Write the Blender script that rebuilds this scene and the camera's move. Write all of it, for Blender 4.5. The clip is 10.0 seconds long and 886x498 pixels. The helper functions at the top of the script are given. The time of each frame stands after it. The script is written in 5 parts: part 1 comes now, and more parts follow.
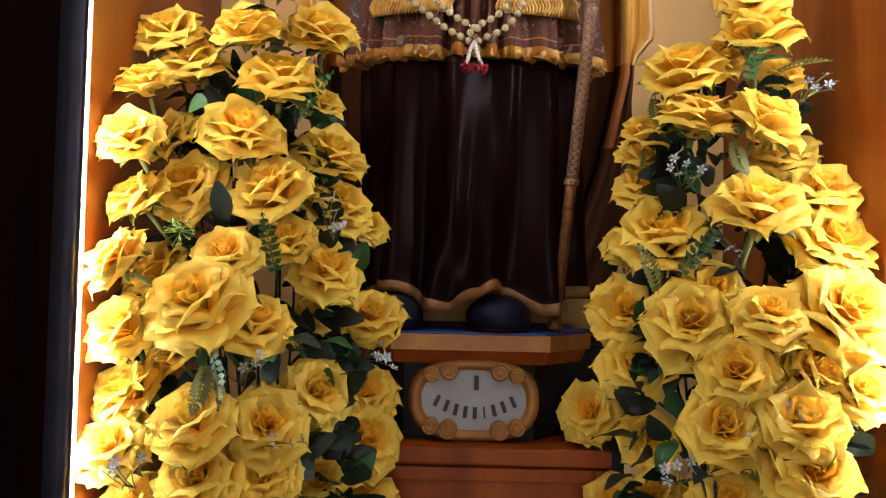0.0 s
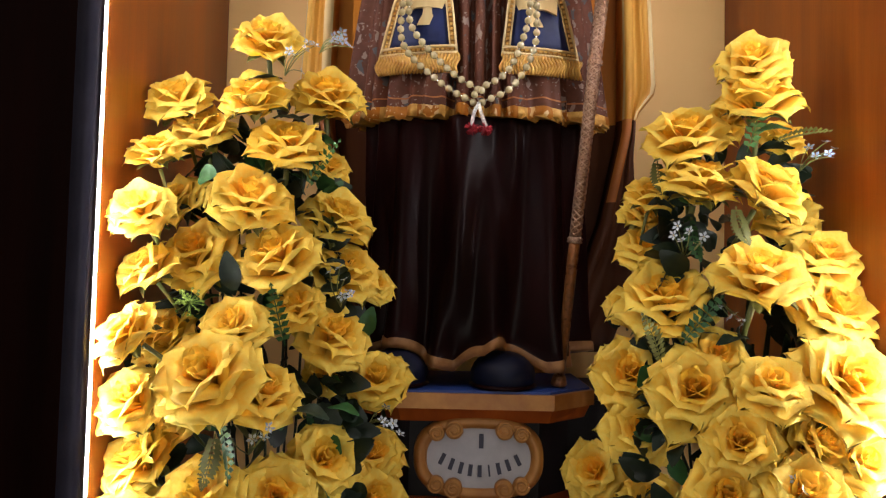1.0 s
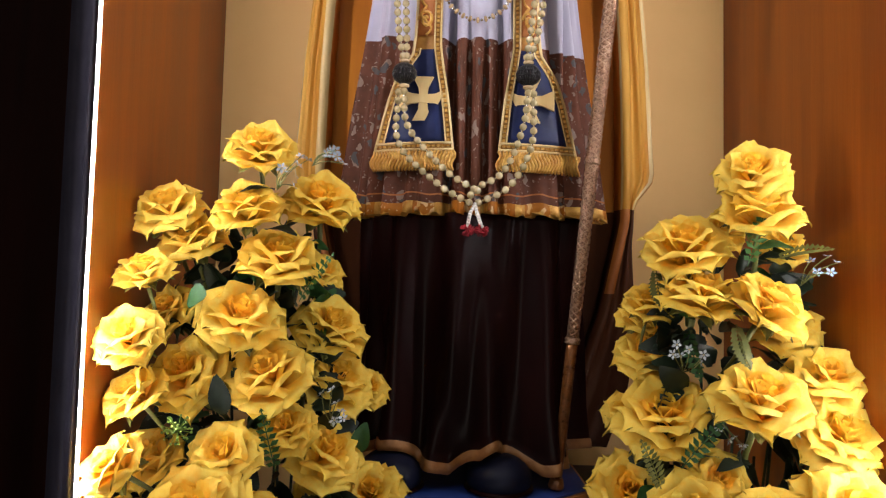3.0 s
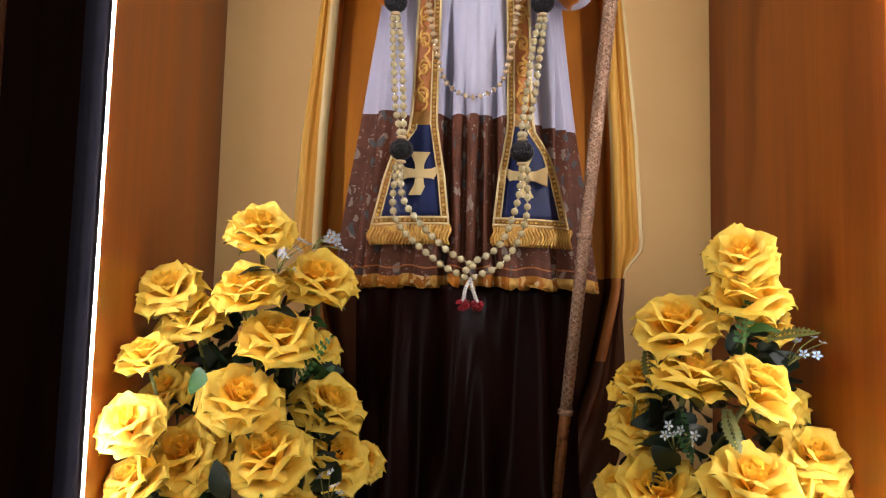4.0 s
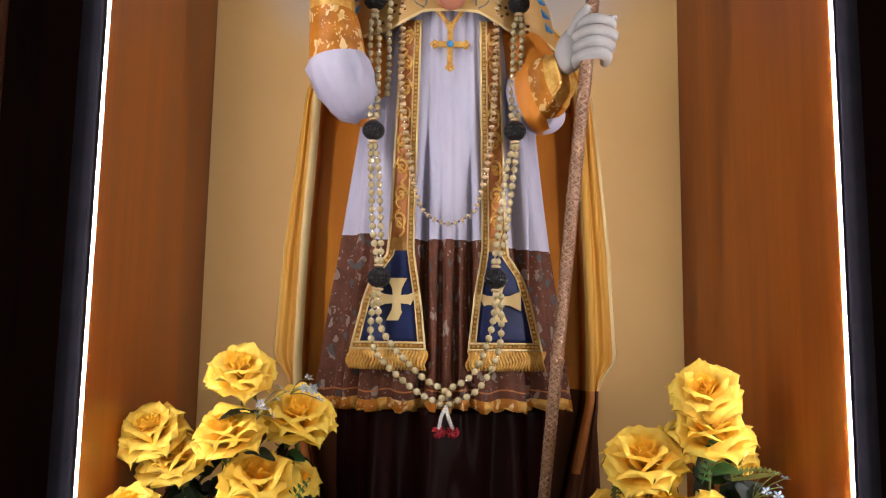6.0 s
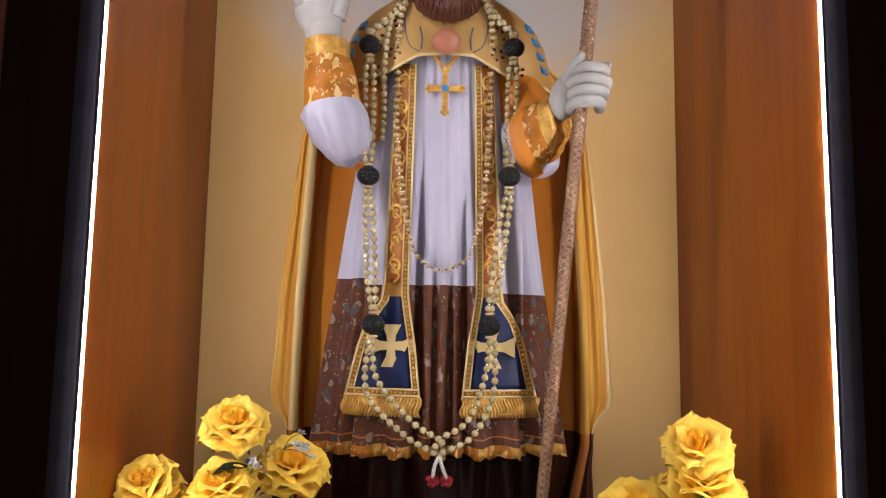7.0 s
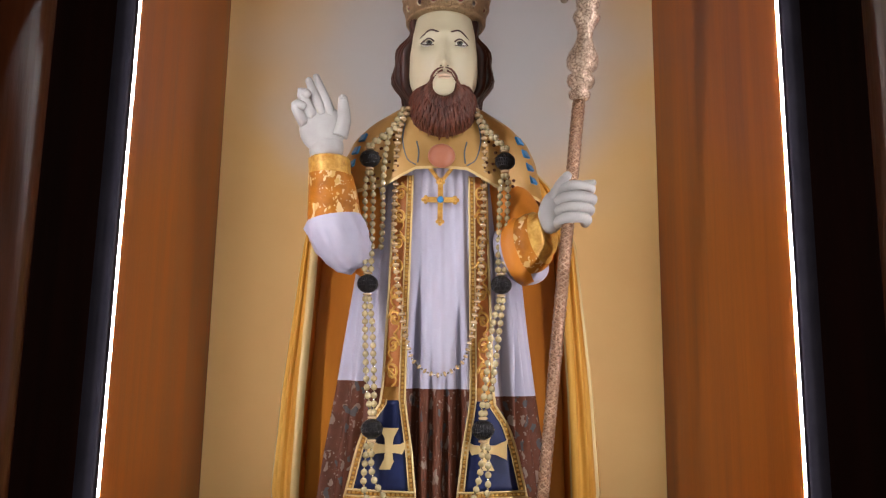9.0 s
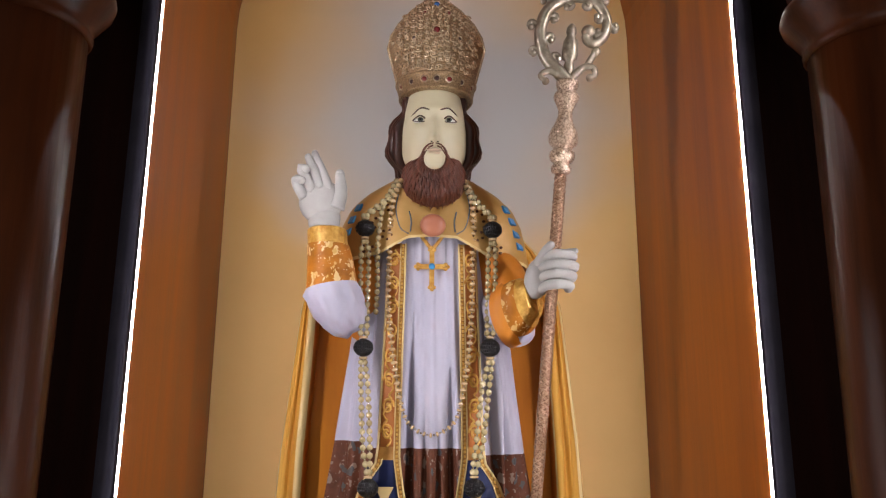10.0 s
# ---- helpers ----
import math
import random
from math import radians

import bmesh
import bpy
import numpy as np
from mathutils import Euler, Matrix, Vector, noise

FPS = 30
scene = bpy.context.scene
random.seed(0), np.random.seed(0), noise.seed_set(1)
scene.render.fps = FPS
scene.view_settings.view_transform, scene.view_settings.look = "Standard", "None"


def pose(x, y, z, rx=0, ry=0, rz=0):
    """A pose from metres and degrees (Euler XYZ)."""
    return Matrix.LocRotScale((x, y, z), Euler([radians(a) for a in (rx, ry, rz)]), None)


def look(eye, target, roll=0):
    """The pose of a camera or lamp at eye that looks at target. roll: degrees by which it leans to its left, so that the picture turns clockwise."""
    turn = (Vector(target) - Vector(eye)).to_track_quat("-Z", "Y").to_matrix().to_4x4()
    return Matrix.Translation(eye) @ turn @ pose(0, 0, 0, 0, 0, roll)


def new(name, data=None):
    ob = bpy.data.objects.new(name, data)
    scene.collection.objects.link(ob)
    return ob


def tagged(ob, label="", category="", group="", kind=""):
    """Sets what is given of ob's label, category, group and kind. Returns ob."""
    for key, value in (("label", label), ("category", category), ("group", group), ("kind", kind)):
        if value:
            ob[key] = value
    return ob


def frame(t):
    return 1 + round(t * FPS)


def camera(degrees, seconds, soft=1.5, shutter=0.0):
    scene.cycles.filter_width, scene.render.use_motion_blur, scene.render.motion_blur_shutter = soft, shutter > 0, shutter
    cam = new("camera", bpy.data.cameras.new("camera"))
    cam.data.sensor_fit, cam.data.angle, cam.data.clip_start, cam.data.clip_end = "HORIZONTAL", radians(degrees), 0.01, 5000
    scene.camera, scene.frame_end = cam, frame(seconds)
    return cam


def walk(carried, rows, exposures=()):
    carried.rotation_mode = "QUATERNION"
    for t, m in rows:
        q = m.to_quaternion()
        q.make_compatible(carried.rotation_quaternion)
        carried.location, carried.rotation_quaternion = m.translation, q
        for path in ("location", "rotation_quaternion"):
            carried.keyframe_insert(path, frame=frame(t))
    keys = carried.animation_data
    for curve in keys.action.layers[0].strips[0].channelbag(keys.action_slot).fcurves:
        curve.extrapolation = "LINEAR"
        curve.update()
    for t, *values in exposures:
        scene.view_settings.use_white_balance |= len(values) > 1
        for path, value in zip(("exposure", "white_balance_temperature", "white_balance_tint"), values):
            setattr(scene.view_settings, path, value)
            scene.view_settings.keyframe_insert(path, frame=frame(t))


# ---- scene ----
# The camera rises in front of the niche and looks up a little more and more.
cam = camera(62.2, 10.0, soft=1.25)
ROWS = [
    (0, 0.0000, 0.0000, 1.4000, 0.46, 2.03, -1.27),
    (0.5, -0.0063, -0.0105, 1.4432, 0.41, 2.70, -1.23),
    (1, -0.0119, -0.0172, 1.4851, 0.39, 2.83, -1.20),
    (1.5, -0.0101, -0.0152, 1.5247, 0.15, 3.11, -1.15),
    (2, -0.0022, -0.0070, 1.5777, 0.53, 3.09, -1.15),
    (3.5, -0.0219, -0.0036, 1.6897, -0.28, 4.13, -1.41),
    (4, -0.0303, -0.0356, 1.7431, -0.86, 5.10, -1.33),
    (4.5, -0.0160, -0.0597, 1.7899, -1.14, 5.99, -0.96),
    (5, -0.0089, -0.0698, 1.8417, -1.11, 6.33, -0.87),
    (5.5, -0.0101, -0.0847, 1.8898, -1.40, 6.59, -0.83),
    (7, 0.0185, -0.1133, 2.0348, -0.84, 6.28, -0.93),
    (7.5, 0.0091, -0.1242, 2.0689, -0.66, 6.48, -0.87),
    (8, 0.0172, -0.1565, 2.0998, -0.80, 7.43, -0.93),
    (8.5, 0.0007, -0.1820, 2.1321, -1.51, 8.52, -0.91),
    (9, 0.0099, -0.2124, 2.1675, -1.38, 9.10, -0.88),
    (9.5, 0.0168, -0.2570, 2.1864, -1.48, 10.53, -0.73),
    (10, 0.0078, -0.3126, 2.2025, -1.93, 12.39, -0.35),
]
walk(cam, [(t, pose(x, y, z, 90 + pitch, roll, yaw)) for t, x, y, z, yaw, pitch, roll in ROWS],
     exposures=[(0, 0.0), (2.2, -0.04), (4, -0.22), (10, -0.18)])

# ---- light: cool white light strips round the niche, added fill lamps out of view ----
LED_POWER = 195.0
SIDE_FILL_POWER = 6.0
FRONT_FILL_POWER = 32.0
TOP_FILL_POWER = 16.0
world = bpy.data.worlds.new("world")
world.use_nodes = True
scene.world = world
wn = world.node_tree.nodes
sky = wn.new("ShaderNodeTexSky")
sky.sky_type, sky.sun_disc = "NISHITA", False
sky.sun_elevation, sky.sun_rotation = radians(40), radians(200)
world.node_tree.links.new(sky.outputs[0], wn["Background"].inputs[0])
wn["Background"].inputs[1].default_value = 0.1


def fill_light(x, y, z, w, h, target, power):
    data = bpy.data.lights.new("fill_light", "AREA")
    data.shape, data.size, data.size_y, data.energy, data.color = "RECTANGLE", w, h, power, (1.0, 0.95, 0.88)
    ob = new("fill_light", data)
    ob.matrix_world = look((x, y, z), target)
    return ob


# unseen fill lamps: one at each side, one low behind, one overhead
fill_light(-2.44, -1.2, 2.9, 1.5, 2.0, (0, -1.2, 2.6), SIDE_FILL_POWER)
fill_light(2.44, -1.2, 2.9, 1.5, 2.0, (0, -1.2, 2.6), SIDE_FILL_POWER)
fill_light(0, -4.94, 1.25, 2.2, 2.5, (0, 0, 1.25), FRONT_FILL_POWER)
fill_light(0, -1.6, 4.49, 1.8, 1.6, (0, -1.5, 0), TOP_FILL_POWER)


# ---- materials ----
def material(name, colour, rough=0.5, metal=0.0, second=None, scale=8.0, stretch=(1, 1, 1), bump=0.0, bump_scale=60.0,
             spread=(0.35, 0.65), coat=0.0, translucent=0.0, vary=0.0, spec=0.5):
    """A surface of two mingled tones with a fine relief."""
    m = bpy.data.materials.new(name)
    m.use_nodes = True
    t = m.node_tree
    n, link = t.nodes, t.links.new
    p = n["Principled BSDF"]
    p.inputs["Roughness"].default_value, p.inputs["Metallic"].default_value = rough, metal
    p.inputs["Coat Weight"].default_value = coat
    p.inputs["Specular IOR Level"].default_value = spec
    tc, mp = n.new("ShaderNodeTexCoord"), n.new("ShaderNodeMapping")
    mp.inputs["Scale"].default_value = stretch
    link(tc.outputs["Object"], mp.inputs["Vector"])
    no, ramp = n.new("ShaderNodeTexNoise"), n.new("ShaderNodeValToRGB")
    no.inputs["Scale"].default_value, no.inputs["Detail"].default_value, no.inputs["Roughness"].default_value = scale, 6, 0.6
    link(mp.outputs[0], no.inputs["Vector"])
    link(no.outputs["Fac"], ramp.inputs[0])
    second = second or tuple(c * 0.8 for c in colour)
    ramp.color_ramp.elements[0].position, ramp.color_ramp.elements[1].position = spread
    ramp.color_ramp.elements[0].color, ramp.color_ramp.elements[1].color = (*second, 1), (*colour, 1)
    out = ramp.outputs[0]
    if vary:
        info, hsv, ma = n.new("ShaderNodeObjectInfo"), n.new("ShaderNodeHueSaturation"), n.new("ShaderNodeMapRange")
        link(info.outputs["Random"], ma.inputs[0])
        ma.inputs[3].default_value, ma.inputs[4].default_value = 1 - vary, 1 + vary
        link(ma.outputs[0], hsv.inputs["Value"])
        link(out, hsv.inputs["Color"])
        out = hsv.outputs[0]
    link(out, p.inputs["Base Color"])
    rr = n.new("ShaderNodeMapRange")
    rr.inputs[3].default_value, rr.inputs[4].default_value = max(0.03, rough - 0.12), min(1, rough + 0.12)
    link(no.outputs["Fac"], rr.inputs[0])
    link(rr.outputs[0], p.inputs["Roughness"])
    if bump:
        nb, bp = n.new("ShaderNodeTexNoise"), n.new("ShaderNodeBump")
        nb.inputs["Scale"].default_value, nb.inputs["Detail"].default_value = bump_scale, 4
        link(mp.outputs[0], nb.inputs["Vector"])
        link(nb.outputs["Fac"], bp.inputs["Height"])
        bp.inputs["Strength"].default_value, bp.inputs["Distance"].default_value = bump, 0.004
        link(bp.outputs[0], p.inputs["Normal"])
    if translucent:
        tr, mix = n.new("ShaderNodeBsdfTranslucent"), n.new("ShaderNodeMixShader")
        link(out, tr.inputs[0])
        mix.inputs[0].default_value = translucent
        link(p.outputs[0], mix.inputs[1])
        link(tr.outputs[0], mix.inputs[2])
        link(mix.outputs[0], n["Material Output"].inputs["Surface"])
    return m


def embossed(name, high, low, scale, rough, strength=0.8, kind="VORONOI"):
    """Metal with chased ornament: bright ridges over dark hollows."""
    m = material(name, high, rough, 0.6, tuple(c * 0.75 for c in high), 30)
    n, link = m.node_tree.nodes, m.node_tree.links.new
    p = n["Principled BSDF"]
    tc = n.new("ShaderNodeTexCoord")
    vo = n.new("ShaderNodeTexVoronoi")
    vo.feature, vo.distance = "DISTANCE_TO_EDGE", "EUCLIDEAN"
    vo.inputs["Scale"].default_value = scale
    no = n.new("ShaderNodeTexNoise")
    no.inputs["Scale"].default_value, no.inputs["Distortion"].default_value = scale * 0.8, 3.0
    link(tc.outputs["Object"], vo.inputs["Vector"])
    link(tc.outputs["Object"], no.inputs["Vector"])
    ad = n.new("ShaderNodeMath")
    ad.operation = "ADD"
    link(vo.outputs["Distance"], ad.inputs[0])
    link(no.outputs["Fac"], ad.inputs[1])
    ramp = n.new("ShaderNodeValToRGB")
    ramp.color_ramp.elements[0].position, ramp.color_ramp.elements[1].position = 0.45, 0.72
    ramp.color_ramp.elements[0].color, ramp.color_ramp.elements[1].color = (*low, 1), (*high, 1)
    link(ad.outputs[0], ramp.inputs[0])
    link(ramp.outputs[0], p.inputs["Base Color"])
    bp = n.new("ShaderNodeBump")
    bp.inputs["Strength"].default_value, bp.inputs["Distance"].default_value = strength, 0.004
    link(ad.outputs[0], bp.inputs["Height"])
    link(bp.outputs[0], p.inputs["Normal"])
    return m


def printed(name, ground, motif, dark, scale, size=0.3, rough=0.55):
    """Painted cloth with scattered leaf-like motifs."""
    m = material(name, ground, rough, 0, tuple(c * 0.6 for c in ground), 25, spec=0.2)
    n, link = m.node_tree.nodes, m.node_tree.links.new
    tc = n.new("ShaderNodeTexCoord")
    out = n["Principled BSDF"].inputs["Base Color"].links[0].from_socket
    warp, add = n.new("ShaderNodeTexNoise"), n.new("ShaderNodeMixRGB")
    warp.inputs["Scale"].default_value = scale * 0.9
    add.blend_type, add.inputs[0].default_value = "ADD", 0.035
    link(tc.outputs["Object"], warp.inputs["Vector"])
    link(tc.outputs["Object"], add.inputs[1])
    link(warp.outputs["Color"], add.inputs[2])
    # two families of slanted leaves, then small dots
    for turn, stretch, fine, wide, tone in ((0.6, (1.0, 0.6, 0.42), 1.0, size, motif), (-0.75, (1.0, 0.6, 0.5), 0.85, size * 0.9, dark), (0.0, (1, 1, 1), 1.9, size * 0.62, motif)):
        mp, vo, lt = n.new("ShaderNodeMapping"), n.new("ShaderNodeTexVoronoi"), n.new("ShaderNodeMath")
        mp.inputs["Scale"].default_value = stretch
        mp.inputs["Rotation"].default_value = (0, turn, 0)
        mp.inputs["Location"].default_value = (turn, 0, fine)
        link(add.outputs[0], mp.inputs["Vector"])
        vo.inputs["Scale"].default_value, vo.inputs["Randomness"].default_value = scale * fine, 0.8
        link(mp.outputs[0], vo.inputs["Vector"])
        lt.operation, lt.inputs[1].default_value = "LESS_THAN", wide
        link(vo.outputs["Distance"], lt.inputs[0])
        mix = n.new("ShaderNodeMix")
        mix.data_type = "RGBA"
        link(lt.outputs[0], mix.inputs["Factor"])
        link(out, mix.inputs["A"])
        mix.inputs["B"].default_value = (*tone, 1)
        out = mix.outputs["Result"]
    link(out, n["Principled BSDF"].inputs["Base Color"])
    return m


def glow(name, colour, power):
    m = bpy.data.materials.new(name)
    m.use_nodes = True
    n = m.node_tree.nodes
    n.remove(n["Principled BSDF"])
    e = n.new("ShaderNodeEmission")
    e.inputs[0].default_value, e.inputs[1].default_value = (*colour, 1), power
    m.node_tree.links.new(e.outputs[0], n["Material Output"].inputs["Surface"])
    return m


WOOD = material("wood_veneer", (0.335, 0.085, 0.0065), 0.38, 0, (0.175, 0.037, 0.003), 3.0, (5.0, 5.0, 0.28), 0.05, 60, (0.3, 0.7), coat=0.12, spec=0.3)
WOOD_RED = material("mahogany", (0.38, 0.085, 0.010), 0.4, 0, (0.22, 0.04, 0.006), 5.0, (3, 3, 0.6), 0.08, 40, spec=0.25)
WOOD_DARK = material("dark_wood", (0.026, 0.006, 0.0035), 0.6, 0, (0.014, 0.0035, 0.002), 5.0, (4, 4, 0.3), 0.1, 50, spec=0.05)
COLUMN = material("column_wood", (0.062, 0.015, 0.004), 0.36, 0, (0.022, 0.006, 0.002), 5.0, (4, 4, 0.4), 0.08, 40, spec=0.13)
BEARD = material("reddish_beard", (0.13, 0.034, 0.016), 0.42, 0, (0.05, 0.013, 0.007), 25, (3, 3, 0.6))
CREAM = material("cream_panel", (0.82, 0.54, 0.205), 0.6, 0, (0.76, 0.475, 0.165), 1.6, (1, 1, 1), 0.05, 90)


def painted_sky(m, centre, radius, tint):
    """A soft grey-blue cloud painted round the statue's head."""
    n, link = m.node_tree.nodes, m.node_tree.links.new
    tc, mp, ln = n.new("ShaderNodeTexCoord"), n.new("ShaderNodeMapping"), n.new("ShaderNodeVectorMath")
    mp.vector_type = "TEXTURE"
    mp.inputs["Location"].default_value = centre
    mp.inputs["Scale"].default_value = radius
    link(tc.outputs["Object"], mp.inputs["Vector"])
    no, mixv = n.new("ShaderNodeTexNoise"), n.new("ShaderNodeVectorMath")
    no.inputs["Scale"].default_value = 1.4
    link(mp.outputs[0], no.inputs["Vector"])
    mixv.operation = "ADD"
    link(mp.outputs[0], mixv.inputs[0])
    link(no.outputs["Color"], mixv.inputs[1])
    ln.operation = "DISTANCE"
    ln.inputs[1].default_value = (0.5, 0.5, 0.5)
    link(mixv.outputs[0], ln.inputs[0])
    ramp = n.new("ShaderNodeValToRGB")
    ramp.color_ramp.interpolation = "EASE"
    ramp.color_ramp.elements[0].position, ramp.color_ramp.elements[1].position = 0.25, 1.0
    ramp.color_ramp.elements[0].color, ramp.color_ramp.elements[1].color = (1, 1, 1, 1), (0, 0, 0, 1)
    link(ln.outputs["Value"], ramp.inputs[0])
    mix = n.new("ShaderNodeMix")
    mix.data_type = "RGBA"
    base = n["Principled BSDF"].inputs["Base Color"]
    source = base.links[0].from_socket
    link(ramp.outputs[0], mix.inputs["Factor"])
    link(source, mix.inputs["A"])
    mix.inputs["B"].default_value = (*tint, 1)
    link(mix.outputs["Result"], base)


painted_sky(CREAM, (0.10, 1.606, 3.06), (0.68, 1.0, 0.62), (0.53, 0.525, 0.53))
PROFILE = material("strip_profile", (0.055, 0.05, 0.075), 0.45, 0.0, (0.04, 0.037, 0.057), 20, spec=0.15)
PLASTER = material("plaster", (0.42, 0.36, 0.28), 0.8, 0, (0.36, 0.31, 0.24), 2.0, (1, 1, 1), 0.2, 30)
STONE = material("floor_stone", (0.4, 0.34, 0.28), 0.3, 0, (0.28, 0.23, 0.19), 4.0)
BLACK = material("black_paint", (0.010, 0.009, 0.010), 0.5, 0, (0.014, 0.012, 0.014), 10, spec=0.15)
LED = glow("light_strip", (0.96, 0.93, 0.95), LED_POWER)

CASSOCK = material("dark_habit", (0.016, 0.0035, 0.0035), 0.34, 0, (0.006, 0.0018, 0.0018), 6.0, (1, 1, 0.4), 0.1, 40, spec=0.07)
GOLD = material("gold_paint", (0.70, 0.42, 0.10), 0.38, 0.25, (0.44, 0.20, 0.03), 60, bump=0.6, bump_scale=110)
GOLD_DARK = material("dull_gold", (0.50, 0.26, 0.05), 0.45, 0.15, (0.30, 0.13, 0.02), 30, bump=0.3, bump_scale=120)
WHITE = material("white_paint", (0.46, 0.445, 0.56), 0.5, 0, (0.38, 0.365, 0.47), 10, (1, 1, 0.3), 0.05, 50)
PRINT = printed("brown_print", (0.13, 0.042, 0.022), (0.24, 0.17, 0.14), (0.075, 0.07, 0.075), 50, 0.27)
BLUE = material("navy_paint", (0.010, 0.018, 0.080), 0.45, 0, (0.006, 0.011, 0.05), 20, bump=0.1, spec=0.25)
SKIN = material("white_hands", (0.40, 0.39, 0.385), 0.5, 0, (0.32, 0.305, 0.295), 12)
FACE = material("cream_face", (0.54, 0.49, 0.34), 0.42, 0, (0.50, 0.44, 0.30), 8)
HAIR = material("auburn_hair", (0.060, 0.014, 0.008), 0.42, 0, (0.020, 0.006, 0.004), 25, (3, 3, 0.6))
CAPE_IN = material("orange_lining", (0.64, 0.225, 0.018), 0.5, 0, (0.48, 0.15, 0.012), 5, (2, 2, 0.4))
# lining darkened for the shade low in the cope; also the painted sprigs
LINING_SHADE_SPRIG = material("brown_lining_shade_and_sprig", (0.085, 0.026, 0.008), 0.5, 0, (0.05, 0.015, 0.006), 5, (2, 2, 0.4), spec=0.2)
CAPE_OUT = material("yellow_cope", (0.66, 0.37, 0.07), 0.5, 0.0, (0.50, 0.22, 0.025), 7, (5, 5, 0.3), 0.1, spec=0.3)
CREAM_GOLD = material("pale_gold", (0.72, 0.56, 0.28), 0.42, 0.05, (0.56, 0.38, 0.15), 9, (2, 2, 0.3))
TAN = material("tan_gold", (0.50, 0.30, 0.10), 0.42, 0.25, (0.40, 0.22, 0.06), 9)
AZURE = material("azure", (0.03, 0.22, 0.50), 0.4, 0, (0.02, 0.16, 0.4), 20)
SLEEVE = printed("orange_brocade", (0.48, 0.17, 0.018), (0.70, 0.48, 0.24), (0.60, 0.36, 0.13), 52, 0.30, 0.45)
LIP = material("rose_pink", (0.50, 0.37, 0.27), 0.5, 0, (0.45, 0.32, 0.23), 20)
BROOCH = material("coral_stone", (0.40, 0.15, 0.09), 0.3, 0, (0.32, 0.11, 0.06), 15)
EYE_WHITE = material("eye_white", (0.7, 0.68, 0.62), 0.3)
IRIS = material("grey_brown", (0.09, 0.10, 0.09), 0.25)
STOLE = material("orange_stole", (0.40, 0.13, 0.022), 0.5, 0, (0.30, 0.09, 0.015), 20, bump=0.2)
SHOE = material("dark_shoe", (0.008, 0.010, 0.028), 0.5, 0, (0.004, 0.005, 0.014), 20, spec=0.2)
HEM = material("copper_hem", (0.34, 0.155, 0.05), 0.45, 0.1, (0.20, 0.08, 0.022), 30, bump=0.3, bump_scale=100)
LINE = material("slate_line", (0.10, 0.12, 0.15), 0.5)

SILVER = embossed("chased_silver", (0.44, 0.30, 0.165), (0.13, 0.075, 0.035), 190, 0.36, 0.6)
COPPER = material("worn_copper", (0.30, 0.115, 0.035), 0.3, 0.4, (0.13, 0.045, 0.015), 60, bump=0.5, bump_scale=160)
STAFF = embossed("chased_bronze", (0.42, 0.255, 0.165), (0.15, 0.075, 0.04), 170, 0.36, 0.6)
STAFF_LIGHT = material("bright_bronze", (0.56, 0.38, 0.27), 0.32, 0.85, (0.32, 0.18, 0.10), 50)
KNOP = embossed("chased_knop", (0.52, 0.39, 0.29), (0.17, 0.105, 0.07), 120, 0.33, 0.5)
SILVER_PLAIN = material("worn_silver", (0.90, 0.72, 0.50), 0.22, 0.65, (0.48, 0.33, 0.19), 40)
CROOK = material("dull_silver", (0.38, 0.33, 0.26), 0.32, 0.75, (0.19, 0.15, 0.11), 60)
GEM_RED = material("red_gem", (0.10, 0.008, 0.009), 0.12)
GEM_BLUE = material("blue_gem", (0.02, 0.10, 0.35), 0.12)
GEM_DARK = material("dark_gem", (0.03, 0.012, 0.012), 0.12)
PEARL = material("pearl", (0.50, 0.42, 0.24), 0.14, 0.1, (0.38, 0.30, 0.15), 20, coat=1.0, vary=0.10, spec=0.8)
FLATBEAD = material("ivory_bead", (0.56, 0.40, 0.23), 0.16, 0, (0.46, 0.31, 0.16), 20, coat=1.0, vary=0.10)
SILVERBEAD = material("silver_bead", (0.7, 0.68, 0.62), 0.2, 1.0)
FILIGREE = material("blackened_filigree", (0.022, 0.021, 0.024), 0.4, 0.5, (0.01, 0.01, 0.012), 60)
TASSEL_RED = material("red_floss", (0.38, 0.008, 0.02), 0.8, 0, (0.24, 0.004, 0.012), 80, bump=0.6, bump_scale=300)
THREAD = material("white_beads", (0.66, 0.62, 0.58), 0.4)

PETAL = material("yellow_petal", (0.96, 0.75, 0.15), 0.6, 0, (0.95, 0.63, 0.07), 9, (1, 1, 1), 0.1, 60, (0.3, 0.7), translucent=0.36, vary=0.06, spec=0.3)
HEART = material("deep_yellow_petal", (0.96, 0.71, 0.105), 0.6, 0, (0.95, 0.59, 0.048), 9, (1, 1, 1), 0.1, 60, translucent=0.5, vary=0.06, spec=0.3)
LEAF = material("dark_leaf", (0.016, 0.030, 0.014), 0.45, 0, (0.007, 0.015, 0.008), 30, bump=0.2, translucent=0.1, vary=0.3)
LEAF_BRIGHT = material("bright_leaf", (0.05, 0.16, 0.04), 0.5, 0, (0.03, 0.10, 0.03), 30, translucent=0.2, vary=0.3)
OLIVE = material("olive_sepal", (0.16, 0.17, 0.04), 0.5, 0, (0.11, 0.12, 0.03), 30, vary=0.2)
FILLER_WHITE = material("white_filler", (0.42, 0.46, 0.48), 0.6, 0, (0.32, 0.36, 0.4), 30)
FILLER_BLUE = material("pale_blue_filler", (0.28, 0.38, 0.55), 0.6, 0, (0.22, 0.3, 0.45), 30)
UMBEL = material("lime_umbel", (0.28, 0.42, 0.08), 0.6, 0, (0.2, 0.32, 0.06), 40)
